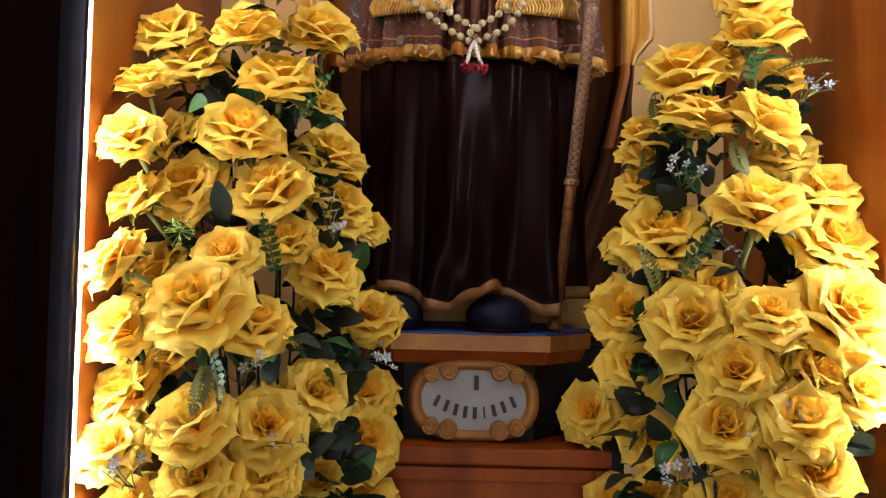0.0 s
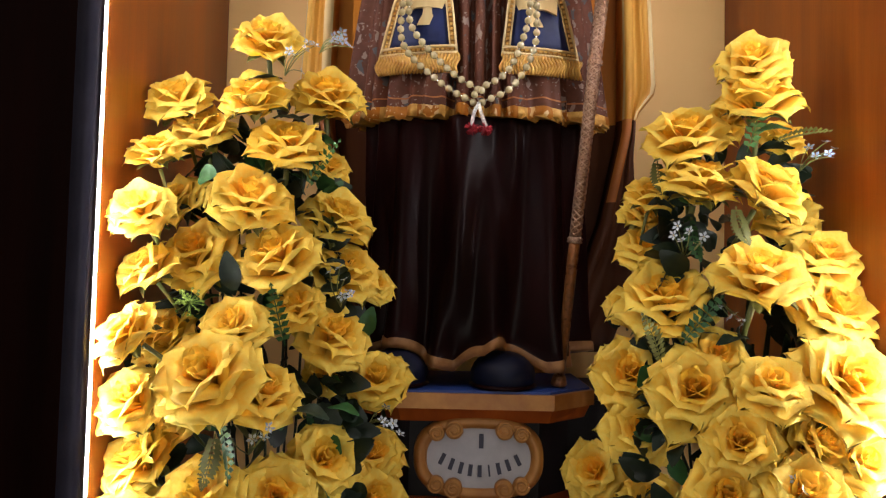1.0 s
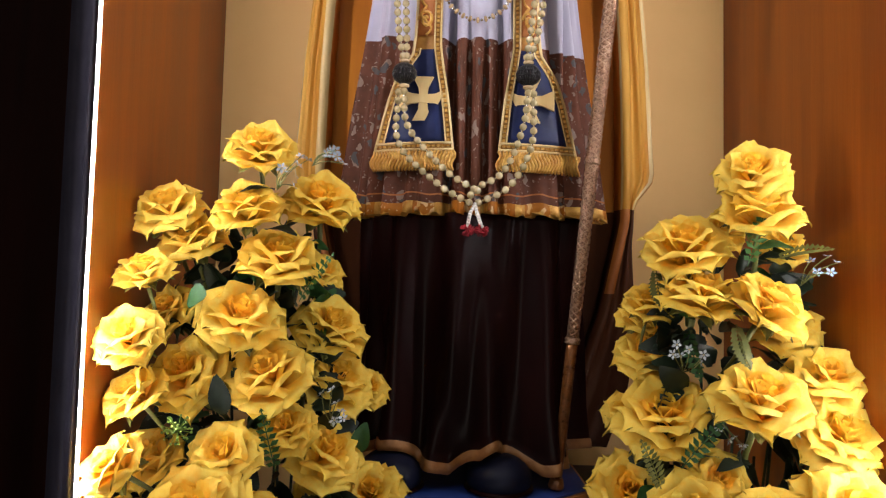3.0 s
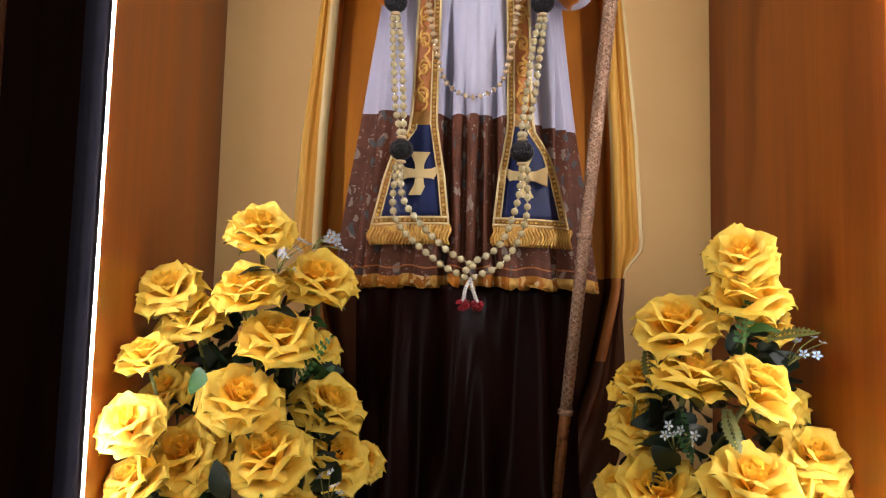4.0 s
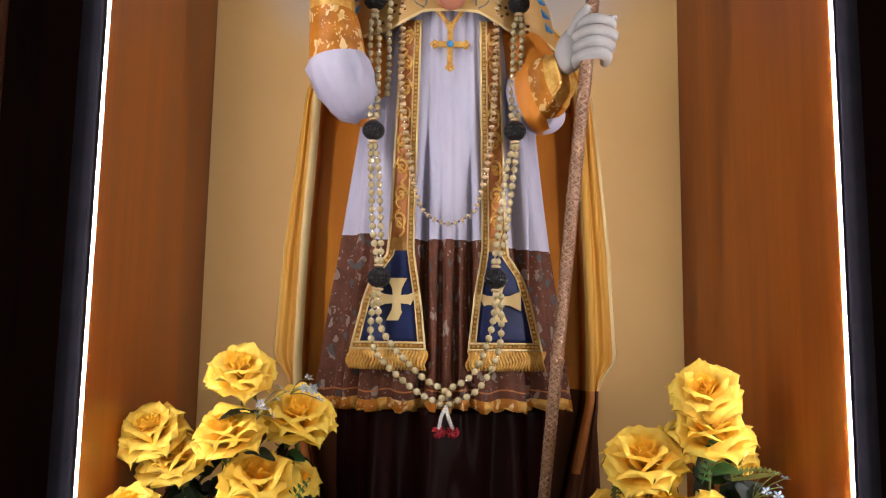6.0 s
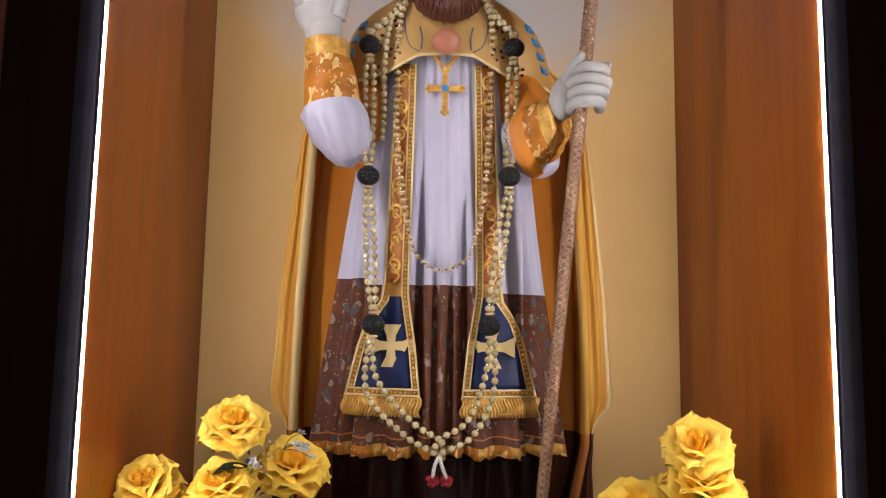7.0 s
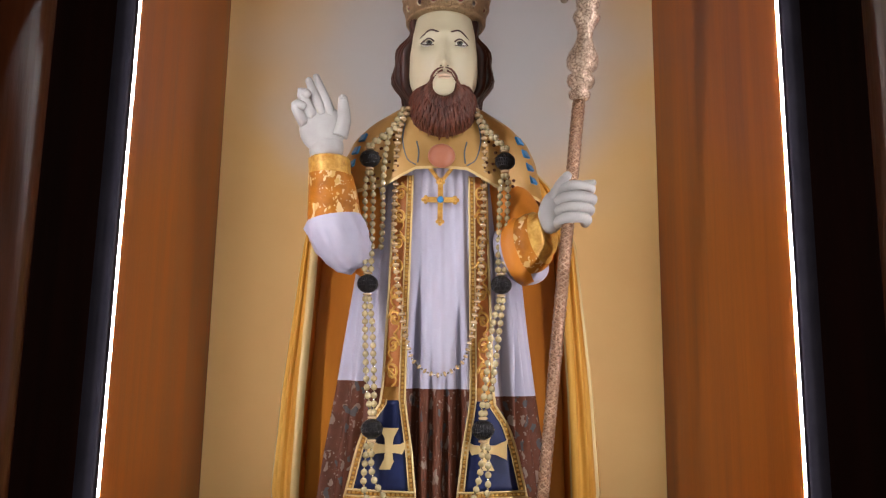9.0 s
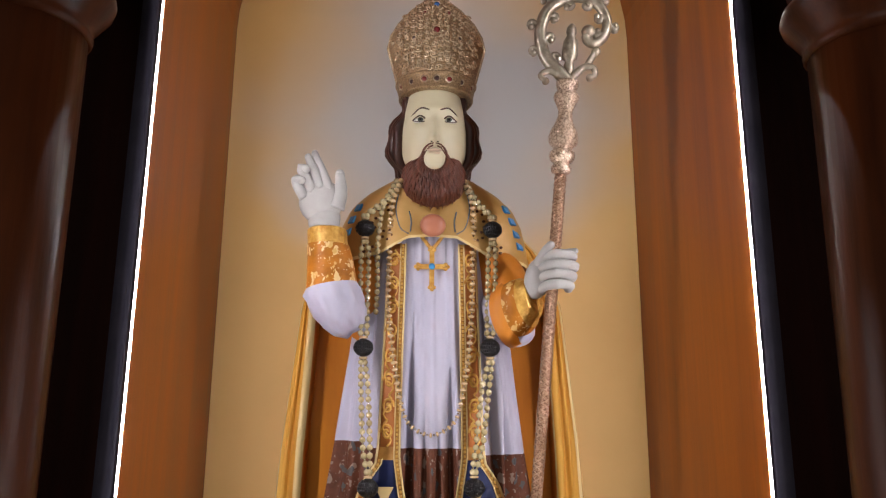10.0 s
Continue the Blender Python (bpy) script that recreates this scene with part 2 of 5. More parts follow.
PLAQUE_GOLD = material("plaque_gold", (0.46, 0.21, 0.05), 0.42, 0.2, (0.30, 0.11, 0.022), 14, bump=0.3, bump_scale=50)
PLAQUE_WHITE = material("plaque_white", (0.50, 0.49, 0.52), 0.55, 0, (0.40, 0.39, 0.43), 18)
INK = material("dark_ink", (0.03, 0.03, 0.06), 0.5)
BLUE_BASE = material("blue_top", (0.024, 0.065, 0.30), 0.5, 0, (0.016, 0.045, 0.22), 15)


# ---- builders ----
def add_loft(bm, rings, mats, closed=True, cap=False):
    """Skin the rings; mats is an index, or a function of (ring, segment)."""
    rows = [[bm.verts.new(p) for p in r] for r in rings]
    n = len(rows[0])
    for i in range(len(rows) - 1):
        for j in range(n if closed else n - 1):
            k = (j + 1) % n
            f = bm.faces.new((rows[i][j], rows[i][k], rows[i + 1][k], rows[i + 1][j]))
            f.material_index = mats(i, j) if callable(mats) else mats
            f.smooth = True
    if cap and closed:
        for r, i in ((rows[0], 0), (rows[-1], len(rows) - 2)):
            f = bm.faces.new(r)
            f.material_index = mats(i, 0) if callable(mats) else mats
    return rows


def add_tube(bm, path, radii, mat=0, sides=8, cap=True):
    """A round bar along the path."""
    path = [Vector(p) for p in path]
    if not hasattr(radii, "__len__"):
        radii = [radii] * len(path)
    rings = []
    side = None
    for i, p in enumerate(path):
        d = (path[min(i + 1, len(path) - 1)] - path[max(i - 1, 0)]).normalized()
        if side is None:
            side = d.orthogonal().normalized()
        side = (side - d * side.dot(d)).normalized()
        up = d.cross(side)
        rings.append([p + (side * math.cos(a) + up * math.sin(a)) * radii[i] for a in [2 * math.pi * k / sides for k in range(sides)]])
    add_loft(bm, rings, mat, True, cap)


def add_ball(bm, c, r, mat=0, u=16, v=10, turn=None):
    """An ellipsoid with the radii r."""
    c, r = Vector(c), Vector(r) if hasattr(r, "__len__") else Vector((r, r, r))
    turn = turn or Matrix.Identity(3)
    rings = []
    for i in range(v + 1):
        a = math.pi * i / v
        a = min(max(a, 0.02), math.pi - 0.02)
        rings.append([c + turn @ Vector((r.x * math.sin(a) * math.cos(b), r.y * math.sin(a) * math.sin(b), r.z * math.cos(a)))
                      for b in [2 * math.pi * k / u for k in range(u)]])
    add_loft(bm, rings, mat, True, True)


def add_box(bm, c, s, mat=0, turn=None, bevel=0.0):
    c, h = Vector(c), Vector(s) / 2
    turn = turn or Matrix.Identity(3)
    made = bmesh.ops.create_cube(bm, size=1.0)["verts"]
    for v in made:
        v.co = c + turn @ Vector((v.co.x * 2 * h.x, v.co.y * 2 * h.y, v.co.z * 2 * h.z))
    faces = {f for v in made for f in v.link_faces}
    for f in faces:
        f.material_index = mat
    if bevel:
        edges = {e for v in made for e in v.link_edges}
        bmesh.ops.bevel(bm, geom=list(edges), offset=bevel, segments=2, affect="EDGES", profile=0.6)


def add_prism(bm, outline, y0, y1, mat=0):
    """An outline of (x, z) points pushed from y0 back to y1."""
    a = [bm.verts.new((x, y0, z)) for x, z in outline]
    b = [bm.verts.new((x, y1, z)) for x, z in outline]
    faces = [bm.faces.new(a), bm.faces.new(list(reversed(b)))]
    n = len(a)
    for i in range(n):
        faces.append(bm.faces.new((a[i], b[i], b[(i + 1) % n], a[(i + 1) % n])))
    for f in faces:
        f.material_index = mat


def mesh_of(name, bm, *mats):
    me = bpy.data.meshes.new(name)
    bmesh.ops.recalc_face_normals(bm, faces=bm.faces)
    bm.to_mesh(me)
    bm.free()
    for m in mats:
        me.materials.append(m)
    return me


def part(name, bm, mats, parent=None, label=""):
    """Link a bmesh as one object, under a thing or a part if given."""
    mats = mats if isinstance(mats, (tuple, list)) else (mats,)
    ob = new(name, mesh_of(name, bm, *mats))
    if parent:
        ob.parent = parent
    return tagged(ob, label) if label else ob


def empty(name, at, label, category, group=""):
    ob = new(name)
    ob.location = at
    return tagged(ob, label, category, group)


def lerp(table, v):
    """Piecewise straight look-up in rows of (key, value, ...)."""
    keys = [r[0] for r in table]
    return [float(np.interp(v, keys, [r[k] for r in table])) for k in range(1, len(table[0]))]


def smooth_path(points, count):
    """Catmull-Rom through the points."""
    pts = [Vector(p) for p in points]
    pts = [pts[0] * 2 - pts[1]] + pts + [pts[-1] * 2 - pts[-2]]
    fine = []
    for i in range(1, len(pts) - 2):
        a, b, c, d = pts[i - 1:i + 3]
        for k in range(24):
            t = k / 24
            fine.append(0.5 * ((2 * b) + (c - a) * t + (2 * a - 5 * b + 4 * c - d) * t * t + (3 * b - a - 3 * c + d) * t ** 3))
    fine.append(pts[-2])
    s = [0]
    for p, q in zip(fine, fine[1:]):
        s.append(s[-1] + (q - p).length)
    res = []
    for k in range(count):
        v = s[-1] * k / (count - 1)
        i = min(int(np.searchsorted(s, v, "right")) - 1, len(fine) - 2)
        w = (v - s[i]) / max(s[i + 1] - s[i], 1e-9)
        res.append(fine[i].lerp(fine[i + 1], w))
    return res


# ---- the room round the camera: unseen, made up with openings for the fill lamps ----
def slab(name, c, s, mat, label, category="wall"):
    bm = bmesh.new()
    add_box(bm, (0, 0, 0), s, 0)
    ob = part(name, bm, mat)
    ob.location = c
    return tagged(ob, label, category, kind="structure")


slab("floor", (0, -1.5, -0.05), (5.4, 7.4, 0.1), STONE, "polished beige stone floor of the church", "floor")
bm = bmesh.new()
for c, s in (((-1.8, -1.5, 4.55), (1.8, 7.4, 0.1)), ((1.8, -1.5, 4.55), (1.8, 7.4, 0.1)), ((0, -3.8, 4.55), (1.8, 2.8, 0.1)), ((0, 0.7, 4.55), (1.8, 3.0, 0.1))):
    add_box(bm, c, s)
tagged(part("ceiling", bm, PLASTER), "unseen plain off-white plaster ceiling with a square opening for a fill lamp", "ceiling", kind="structure")
for x in (-1.95, 1.95):
    slab("wall_south", (x, -5.1, 1.25), (1.5, 0.2, 2.5), PLASTER, "unseen plain off-white plaster wall beside an added opening")
slab("wall_south", (0, -5.1, 3.5), (5.4, 0.2, 2.0), PLASTER, "unseen plain off-white plaster wall above an added opening")
for nm, x in (("wall_west", -2.6), ("wall_east", 2.6)):
    slab(nm, (x, -1.5, 0.95), (0.2, 7.0, 1.9), PLASTER, "unseen off-white plaster wall below an added opening")
    slab(nm, (x, -1.5, 4.2), (0.2, 7.0, 0.6), PLASTER, "unseen off-white plaster wall above an added opening")
    slab(nm, (x, -3.475, 2.9), (0.2, 3.05, 2.0), PLASTER, "unseen off-white plaster wall beside an added opening")
    slab(nm, (x, 0.775, 2.9), (0.2, 2.45, 2.0), PLASTER, "unseen off-white plaster wall beside an added opening")

# ---- the niche ----
BACK_Y, FRONT_Y = 1.606, 0.953
XL0, XL1, XR0, XR1 = -0.482, -0.518, 0.604, 0.596
SPRING = 3.25
NX = 0.045


def arch(x0, x1, y, grow=0.0, n=28):
    """The opening's outline: up one side, over the arch and down the other."""
    cx, r = (x0 + x1) / 2, (x1 - x0) / 2 + grow
    pts = [Vector((cx - r, y, 0.80))]
    pts += [Vector((cx - r * math.cos(math.pi * k / n), y, SPRING + r * math.sin(math.pi * k / n))) for k in range(n + 1)]
    return pts + [Vector((cx + r, y, 0.80))]


bm = bmesh.new()
front, back = arch(XL0, XR0, FRONT_Y + 0.006, 0.0005), arch(XL1, XR1, BACK_Y)
fo, bo = arch(XL0, XR0, FRONT_Y + 0.006, 0.03), arch(XL1, XR1, BACK_Y, 0.03)
add_loft(bm, [front, back], 0, False)
add_loft(bm, [fo, bo], 0, False)
add_loft(bm, [front, fo], 0, False)
bmesh.ops.remove_doubles(bm, verts=bm.verts, dist=1e-5)
for f in bm.faces:
    f.smooth = False
tagged(part("wall_niche", bm, WOOD), "orange-brown wood veneer lining of an arched niche", "niche lining", kind="structure")

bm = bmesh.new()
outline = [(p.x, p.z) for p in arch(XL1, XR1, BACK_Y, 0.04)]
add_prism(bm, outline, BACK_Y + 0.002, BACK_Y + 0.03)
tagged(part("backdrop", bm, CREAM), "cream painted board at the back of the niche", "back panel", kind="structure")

# light strip and its profile round the edge of the opening
thing = empty("light_strip", (NX, FRONT_Y, 0.8), "glowing white light strip round the edge of the niche", "light strip")
for x, s in ((XL0, 1), (XR0, -1)):
    bm = bmesh.new()
    add_prism(bm, [(x - NX, 0.0), (x + s * 0.0016 - NX, 0.0), (x + s * 0.0016 - NX, 2.43), (x - NX, 2.43)], -0.003, 0.0055, 1)
    for f in bm.faces:
        c = f.calc_center_median()
        if abs(c.x - (x + s * 0.0016 - NX)) < 1e-5 or c.y > 0.005:
            f.material_index = 0
    part("tube", bm, (LED, PROFILE), thing, "white glowing strip")
bm = bmesh.new()
a, b = arch(XL0, XR0, FRONT_Y - 0.012, 0.0034), arch(XL0, XR0, FRONT_Y - 0.012, 0.031)
c, d = arch(XL0, XR0, FRONT_Y + 0.05, 0.031), arch(XL0, XR0, FRONT_Y + 0.006, 0.0034)
add_loft(bm, [d, a, b, c], 0, False)
bm.transform(Matrix.Translation((-NX, -FRONT_Y, -0.8)))
part("profile", bm, PROFILE, thing, "grey painted edging")

# dark wall with the arched opening
bm = bmesh.new()
inner = arch(XL0, XR0, 1.0, 0.032)
outer = []
for p in inner:
    k = max(abs(p.x - NX) / 2.6, (p.z - SPRING) / 1.3, 1e-6)
    outer.append(Vector((NX + (p.x - NX) / k, 1.0, SPRING + (p.z - SPRING) / k)) if p.z > SPRING + 0.001 else Vector((NX + math.copysign(2.6, p.x - NX), 1.0, p.z)))
add_loft(bm, [inner, outer], 0, False)
add_loft(bm, [[q + Vector((0, 0.1, 0)) for q in inner], [q + Vector((0, 0.1, 0)) for q in outer]], 0, False)
for f in bm.faces:
    f.smooth = False
tagged(part("wall_north", bm, WOOD_DARK), "very dark brown wooden wall around the niche", "wall", kind="structure")
slab("wall_altar", (NX, 1.15, 0.40), (5.2, 0.5, 0.8), WOOD_DARK, "dark brown wooden altar front below the niche")
slab("shelf_niche", (NX, 1.26, 0.785), (1.06, 0.62, 0.03), WOOD_RED, "reddish wooden floor of the niche", "shelf")


# ---- columns ----
def make_column(x, y):
    thing = empty("column", (x, y, 0), "dark polished wooden column with a carved capital", "column", "columns beside the niche")
    def turned(name, prof, mat, label="", lobes=0):
        bm = bmesh.new()
        add_loft(bm, [[(r * (1 + 0.03 * (lobes > 0) * math.cos(lobes * a)) * math.cos(a), r * (1 + 0.03 * (lobes > 0) * math.cos(lobes * a)) * math.sin(a), z)
                       for a in [2 * math.pi * k / 48 for k in range(48)]] for z, r in prof], 0, True, True)
        return part(name, bm, mat, thing, label)
    turned("base", [(0, .135), (.04, .135), (.05, .125), (.08, .13), (.10, .12), (.12, .108)], COLUMN)
    turned("shaft", [(.12, .104), (.9, .104), (2.0, .101), (2.755, .098)], COLUMN, "reddish brown polished shaft")
    turned("ring", [(2.752, .098), (2.758, .104), (2.764, .105), (2.770, .102), (2.780, .106), (2.800, .119), (2.815, .130), (2.826, .133), (2.836, .130), (2.842, .1)], COLUMN)
    turned("capital", [(2.826, .1), (2.870, .104), (2.930, .115), (3.000, .14), (3.060, .165), (3.070, .17)], WOOD_DARK, "dark carved capital", 8)
    bm = bmesh.new()
    for k in range(8):
        a = 2 * math.pi * (k + 0.5) / 8
        path = []
        for i in range(26):
            s = i / 25
            if s < 0.5:
                rr, zz = 0.104 + 0.05 * (s * 2) ** 2, 2.830 + 0.16 * s * 2
            else:
                q = (s - 0.5) * 2 * 2.4 * math.pi
                w = 0.028 * (1 - 0.7 * (s - 0.5) * 2)
                rr, zz = 0.156 + 0.02 - w * math.cos(q) * 0.9, 2.990 - 0.012 + w * math.sin(q)
            path.append((rr * math.cos(a), rr * math.sin(a), zz))
        add_tube(bm, path, [0.013 - 0.004 * i / 25 for i in range(26)], 0, 6)
    part("carving", bm, WOOD_DARK, thing, "dark carved scroll leaves")
    bm = bmesh.new()
    add_box(bm, (0, 0, 3.100), (0.36, 0.36, 0.06), 0, None, 0.01)
    part("abacus", bm, WOOD_DARK, thing)
    return thing


make_column(-0.604, 0.72)
make_column(0.718, 0.72)


# ---- pedestal, plinth and plaque ----
CX = 0.040


def stepped(bm, x0, x1, yf, yb, z0, z1, cut, mat=0, flare=0.0):
    """A block with cut front corners; flare widens its top."""
    def ring(z, g):
        return [(x0 - g, yb, z), (x0 - g, yf + cut, z), (x0 + cut - g * .4, yf - g, z), (x1 - cut + g * .4, yf - g, z), (x1 + g, yf + cut, z), (x1 + g, yb, z)]
    rows = [ring(z0, 0), ring(z1, flare)]
    add_loft(bm, rows, mat, True, True)
    for f in bm.faces:
        f.smooth = False


thing = empty("pedestal", (0, 0, 0.8), "orange-red varnished wooden pedestal with a framed front", "pedestal")
bm = bmesh.new()
add_box(bm, (CX, 1.322, 0.14), (0.462, 0.15, 0.28), 0, None, 0.003)
part("body", bm, WOOD_RED, thing)
bm = bmesh.new()
add_box(bm, (CX, 1.317, 0.298), (0.478, 0.16, 0.03), 0, None, 0.005)
part("top", bm, WOOD_RED, thing)
for x in (CX - 0.221, CX + 0.221):
    bm = bmesh.new()
    add_box(bm, (x, 1.243, 0.14), (0.022, 0.008, 0.278), 0, None, 0.002)
    part("stile", bm, WOOD_RED, thing)
bm = bmesh.new()
add_box(bm, (CX, 1.243, 0.268), (0.418, 0.008, 0.022), 0, None, 0.002)
part("rail", bm, WOOD_RED, thing)

# black block added to cover the pale board behind the pedestal
thing = empty("added_rear_block", (0.04, 1.50, 0.80), "added black block behind the pedestal", "step")
bm = bmesh.new()
add_box(bm, (0, 0, 0.235), (0.60, 0.19, 0.47), 0, None, 0.004)
part("body", bm, BLACK, thing)
bm = bmesh.new()
add_box(bm, (0, -0.003, 0.481), (0.62, 0.20, 0.02), 0, None, 0.004)
part("top", bm, BLACK, thing)

thing = empty("statue_plinth", (0, 0, 1.113), "black plinth with gilt and red moulding and blue top", "plinth")
bm = bmesh.new()
stepped(bm, CX - 0.175, CX + 0.175, 1.30, 1.398, 0.0, 0.137, 0.06)
part("block", bm, BLACK, thing, "black painted block")
bm = bmesh.new()
stepped(bm, CX - 0.205, CX + 0.205, 1.285, 1.395, 0.134, 0.158, 0.075, 0, 0.012)
part("moulding", bm, WOOD_RED, thing, "red-brown moulding")
bm = bmesh.new()
stepped(bm, CX - 0.222, CX + 0.222, 1.268, 1.575, 0.158, 0.185, 0.085)
part("band", bm, PLAQUE_GOLD, thing, "worn gilt band")
bm = bmesh.new()
stepped(bm, CX - 0.215, CX + 0.215, 1.275, 1.57, 0.185, 0.189, 0.085)
part("top", bm, BLUE_BASE, thing, "matt blue top")


def make_plaque():
    px, py, pz = 0.048, 1.290, 1.184
    thing = empty("name_plaque", (px, py, pz), "gilt scrolled cartouche plaque with a whitish lettered field", "plaque")
    def ell(a, b, n=48):
        return [(a * math.copysign(abs(math.cos(t)) ** 0.8, math.cos(t)), b * math.copysign(abs(math.sin(t)) ** 0.8, math.sin(t))) for t in [2 * math.pi * k / n for k in range(n)]]
    bm = bmesh.new()
    add_prism(bm, ell(0.094, 0.056), -0.004, 0.010)
    part("field", bm, PLAQUE_WHITE, thing, "greyish white field")
    bm = bmesh.new()
    rings = []
    for g, y in ((0.0, 0.010), (0.0, -0.006), (0.004, -0.012), (0.016, -0.014), (0.023, -0.008), (0.025, 0.010)):
        rings.append([(x * (1 + g / 0.095), y, z * (1 + g * 0.9 / 0.056)) for x, z in ell(0.091, 0.052, 64)])
    add_loft(bm, rings, 0, True)
    part("frame", bm, PLAQUE_GOLD, thing, "gilt oval frame")
    for sx in (-1, 1):
        for sz in (-1, 1):
            for x, z, r in ((0.044, 0.050, 0.016), (0.074, 0.044, 0.014)):
                bm = bmesh.new()
                add_tube(bm, [(0, 0.008, 0), (0, -0.016, 0), (0, -0.019, 0)], [r, r, r * 0.86], 0, 24)
                path = [(r * (1 - 0.8 * i / 30) * math.cos(i * 0.42) * sx, -0.02, r * (1 - 0.8 * i / 30) * math.sin(i * 0.42) * sz) for i in range(30)]
                add_tube(bm, path, 0.0022, 0, 6)
                ob = part("scroll", bm, PLAQUE_GOLD, thing)
                ob.location = (x * sx, 0, z * sz)
    # the lettering, as plain upright bars
    bm = bmesh.new()
    add_box(bm, (0, 0, 0), (0.013, 0.001, 0.022))
    me = mesh_of("letter_bar", bm, INK)
    ob = new("letter_bar", me)
    ob.parent, ob.location = thing, (0.004, -0.0055, 0.030)
    ob.scale = (.62, 1, 1.15)
    for k in range(9):
        u = (k - 4) / 4
        ob = new("letter_bar", me)
        ob.parent, ob.location = thing, (u * 0.066 + 0.002, -0.0055, -0.022 + 0.020 * u * u)
        ob.rotation_euler = (0, -0.45 * u, 0)
        ob.scale = (0.55 if k != 5 else 0.24, 1, 0.92)
    return thing


make_plaque()


# ---- the statue, one mesh ----
SX = 0.037
ROBE = ((1.30, .205, .092, 1.402), (1.45, .196, .09, 1.402), (1.78, .198, .085, 1.41))
ALB = ((1.79, .247, .102, 1.402), (1.85, .239, .10, 1.405), (2.0, .222, .096, 1.412), (2.12, .206, .093, 1.418), (2.34, .182, .090, 1.43),
       (2.5, .168, .088, 1.438), (2.66, .15, .08, 1.442))
CAPELET = ((2.53, .240, .112, 1.437), (2.58, .232, .107, 1.44), (2.64, .219, .102, 1.44), (2.68, .200, .097, 1.44), (2.715, .162, .085, 1.435), (2.745, .105, .066, 1.42))


def front_y(x, z, table=ALB, off=0.0):
    """The y of the front of the robe at x, z."""
    rx, ry, yc = lerp(table, z)
    u = min(abs((x - SX) / rx), 0.98)
    return yc - ry * math.sqrt(1 - u * u) - off


def build_statue():
    mats = [CASSOCK, GOLD, WHITE, PRINT, BLUE, SKIN, FACE, HAIR, CAPE_IN, CAPE_OUT, TAN, AZURE, SLEEVE, LIP, BROOCH, STOLE, CREAM_GOLD, EYE_WHITE, IRIS, LINE, GOLD_DARK, BEARD, LINING_SHADE_SPRIG, SHOE, HEM]
    (mCAS, mGOLD, mWHITE, mPRINT, mBLUE, mSKIN, mFACE, mHAIR, mCIN, mCOUT, mTAN, mAZ, mSLV, mLIP, mBRO, mSTO, mCREAM, mEYE, mIRIS, mLINE, mGDARK, mBEARD, mLOW, mSHOE, mHEM) = range(len(mats))
    bm = bmesh.new()
    N = 384
    ang = [2 * math.pi * k / N for k in range(N)]
    # dark habit with heavy folds and a gilt scalloped hem
    zs = [0, .009, .017, .019] + [.026 + (0.445 - .026) * k / 36 for k in range(1, 37)]
    rings = []
    for i, dz in enumerate(zs):
        r = []
        for a in ang:
            x0 = math.cos(a)
            wob = (0.021 * math.cos(2 * math.pi * (SX + .2 * x0 - .08) / .19) + 0.009 * abs(math.sin(2 * math.pi * (SX + .2 * x0) / .105)) - .004) * min(1, max(0, (.5 - math.sin(a)) / .5))
            z = 1.352 + wob * max(0, 1 - dz / 0.3) + dz
            rx, ry, yc = lerp(ROBE, z)
            lean = 0.6 * (z - 1.35)
            fold = 0.013 * math.sin(8 * a + 1.2 + lean * 4) + 0.010 * math.sin(13 * a - lean * 8 + 1) + 0.003 * math.sin(23 * a + 2 + lean * 9)
            fold += 0.012 * max(0, math.sin(5.5 * a + 2.6 - lean * 7)) ** 4
            fold *= 0.75 + 0.5 * math.exp(-dz * 6)
            g = 0.003 if i < 3 else 0.0
            r.append((SX + (rx + fold + g) * x0, yc + (ry + fold + g) * math.sin(a), z))
        rings.append(r)
    add_loft(bm, rings, lambda i, j: mHEM if i < 3 else mCAS, True, True)
    # shoes
    for x in (-0.105, 0.092):
        add_ball(bm, (x, 1.345, 1.325), (0.060, 0.075, 0.043), mSHOE, 24, 14)
        add_ball(bm, (x, 1.345, 1.306), (0.063, 0.080, 0.008), mCAS, 24, 6)
    SLITS = ((-.047, 2.36, .034), (-.012, 2.20, .022), (.014, 2.17, .030), (.046, 2.34, .034), (-.176, 2.2, .03), (.135, 2.5, .024), (.160, 2.30, .03), (-.150, 2.1, .02))
    # white alb with a printed lower part and toothed gilt hem
    zs = [1.798, 1.806, 1.815, 1.826, 1.829, 1.832] + [1.832 + (2.66 - 1.832) * k / 60 for k in range(1, 61)]
    rings = []
    for i, z in enumerate(zs):
        r = []
        for k, a in enumerate(ang):
            rx, ry, yc = lerp(ALB, z)
            low = max(0.0, (2.6 - z) / 0.8)
            fold = low * (0.010 * math.sin(19 * a + 0.6) + 0.006 * math.sin(31 * a + 2 * z) + 0.003 * math.sin(47 * a))
            fold += (0.004 * math.sin(13 * a + 4 * z) + 0.004 * abs(math.sin(21 * a + 1.5 * z))) * (1 - 0.5 * low)
            if math.sin(a) < 0:
                # deep slits between the pleats
                for sx, top, deep in SLITS:
                    grow = min(1, max(0, (top - z) / .16))
                    fold -= deep * grow * math.exp(-((rx * math.cos(a) - sx * (1 + .35 * (2.3 - z))) / (.0035 + .003 * grow)) ** 2)
            span = abs(rx * math.cos(a))
            if math.sin(a) < 0 and (.03 if z < 2.11 else .045) < span < (.20 if z < 2.11 else .135):
                fold = min(fold, .004)
            zz = z - (0.006 if (i == 0 and k % 8 < 4) else 0.0) - (0.003 * math.sin(19 * a) if i < 6 else 0)
            r.append((SX + (rx + fold) * math.cos(a), yc + (ry + fold) * math.sin(a), zz))
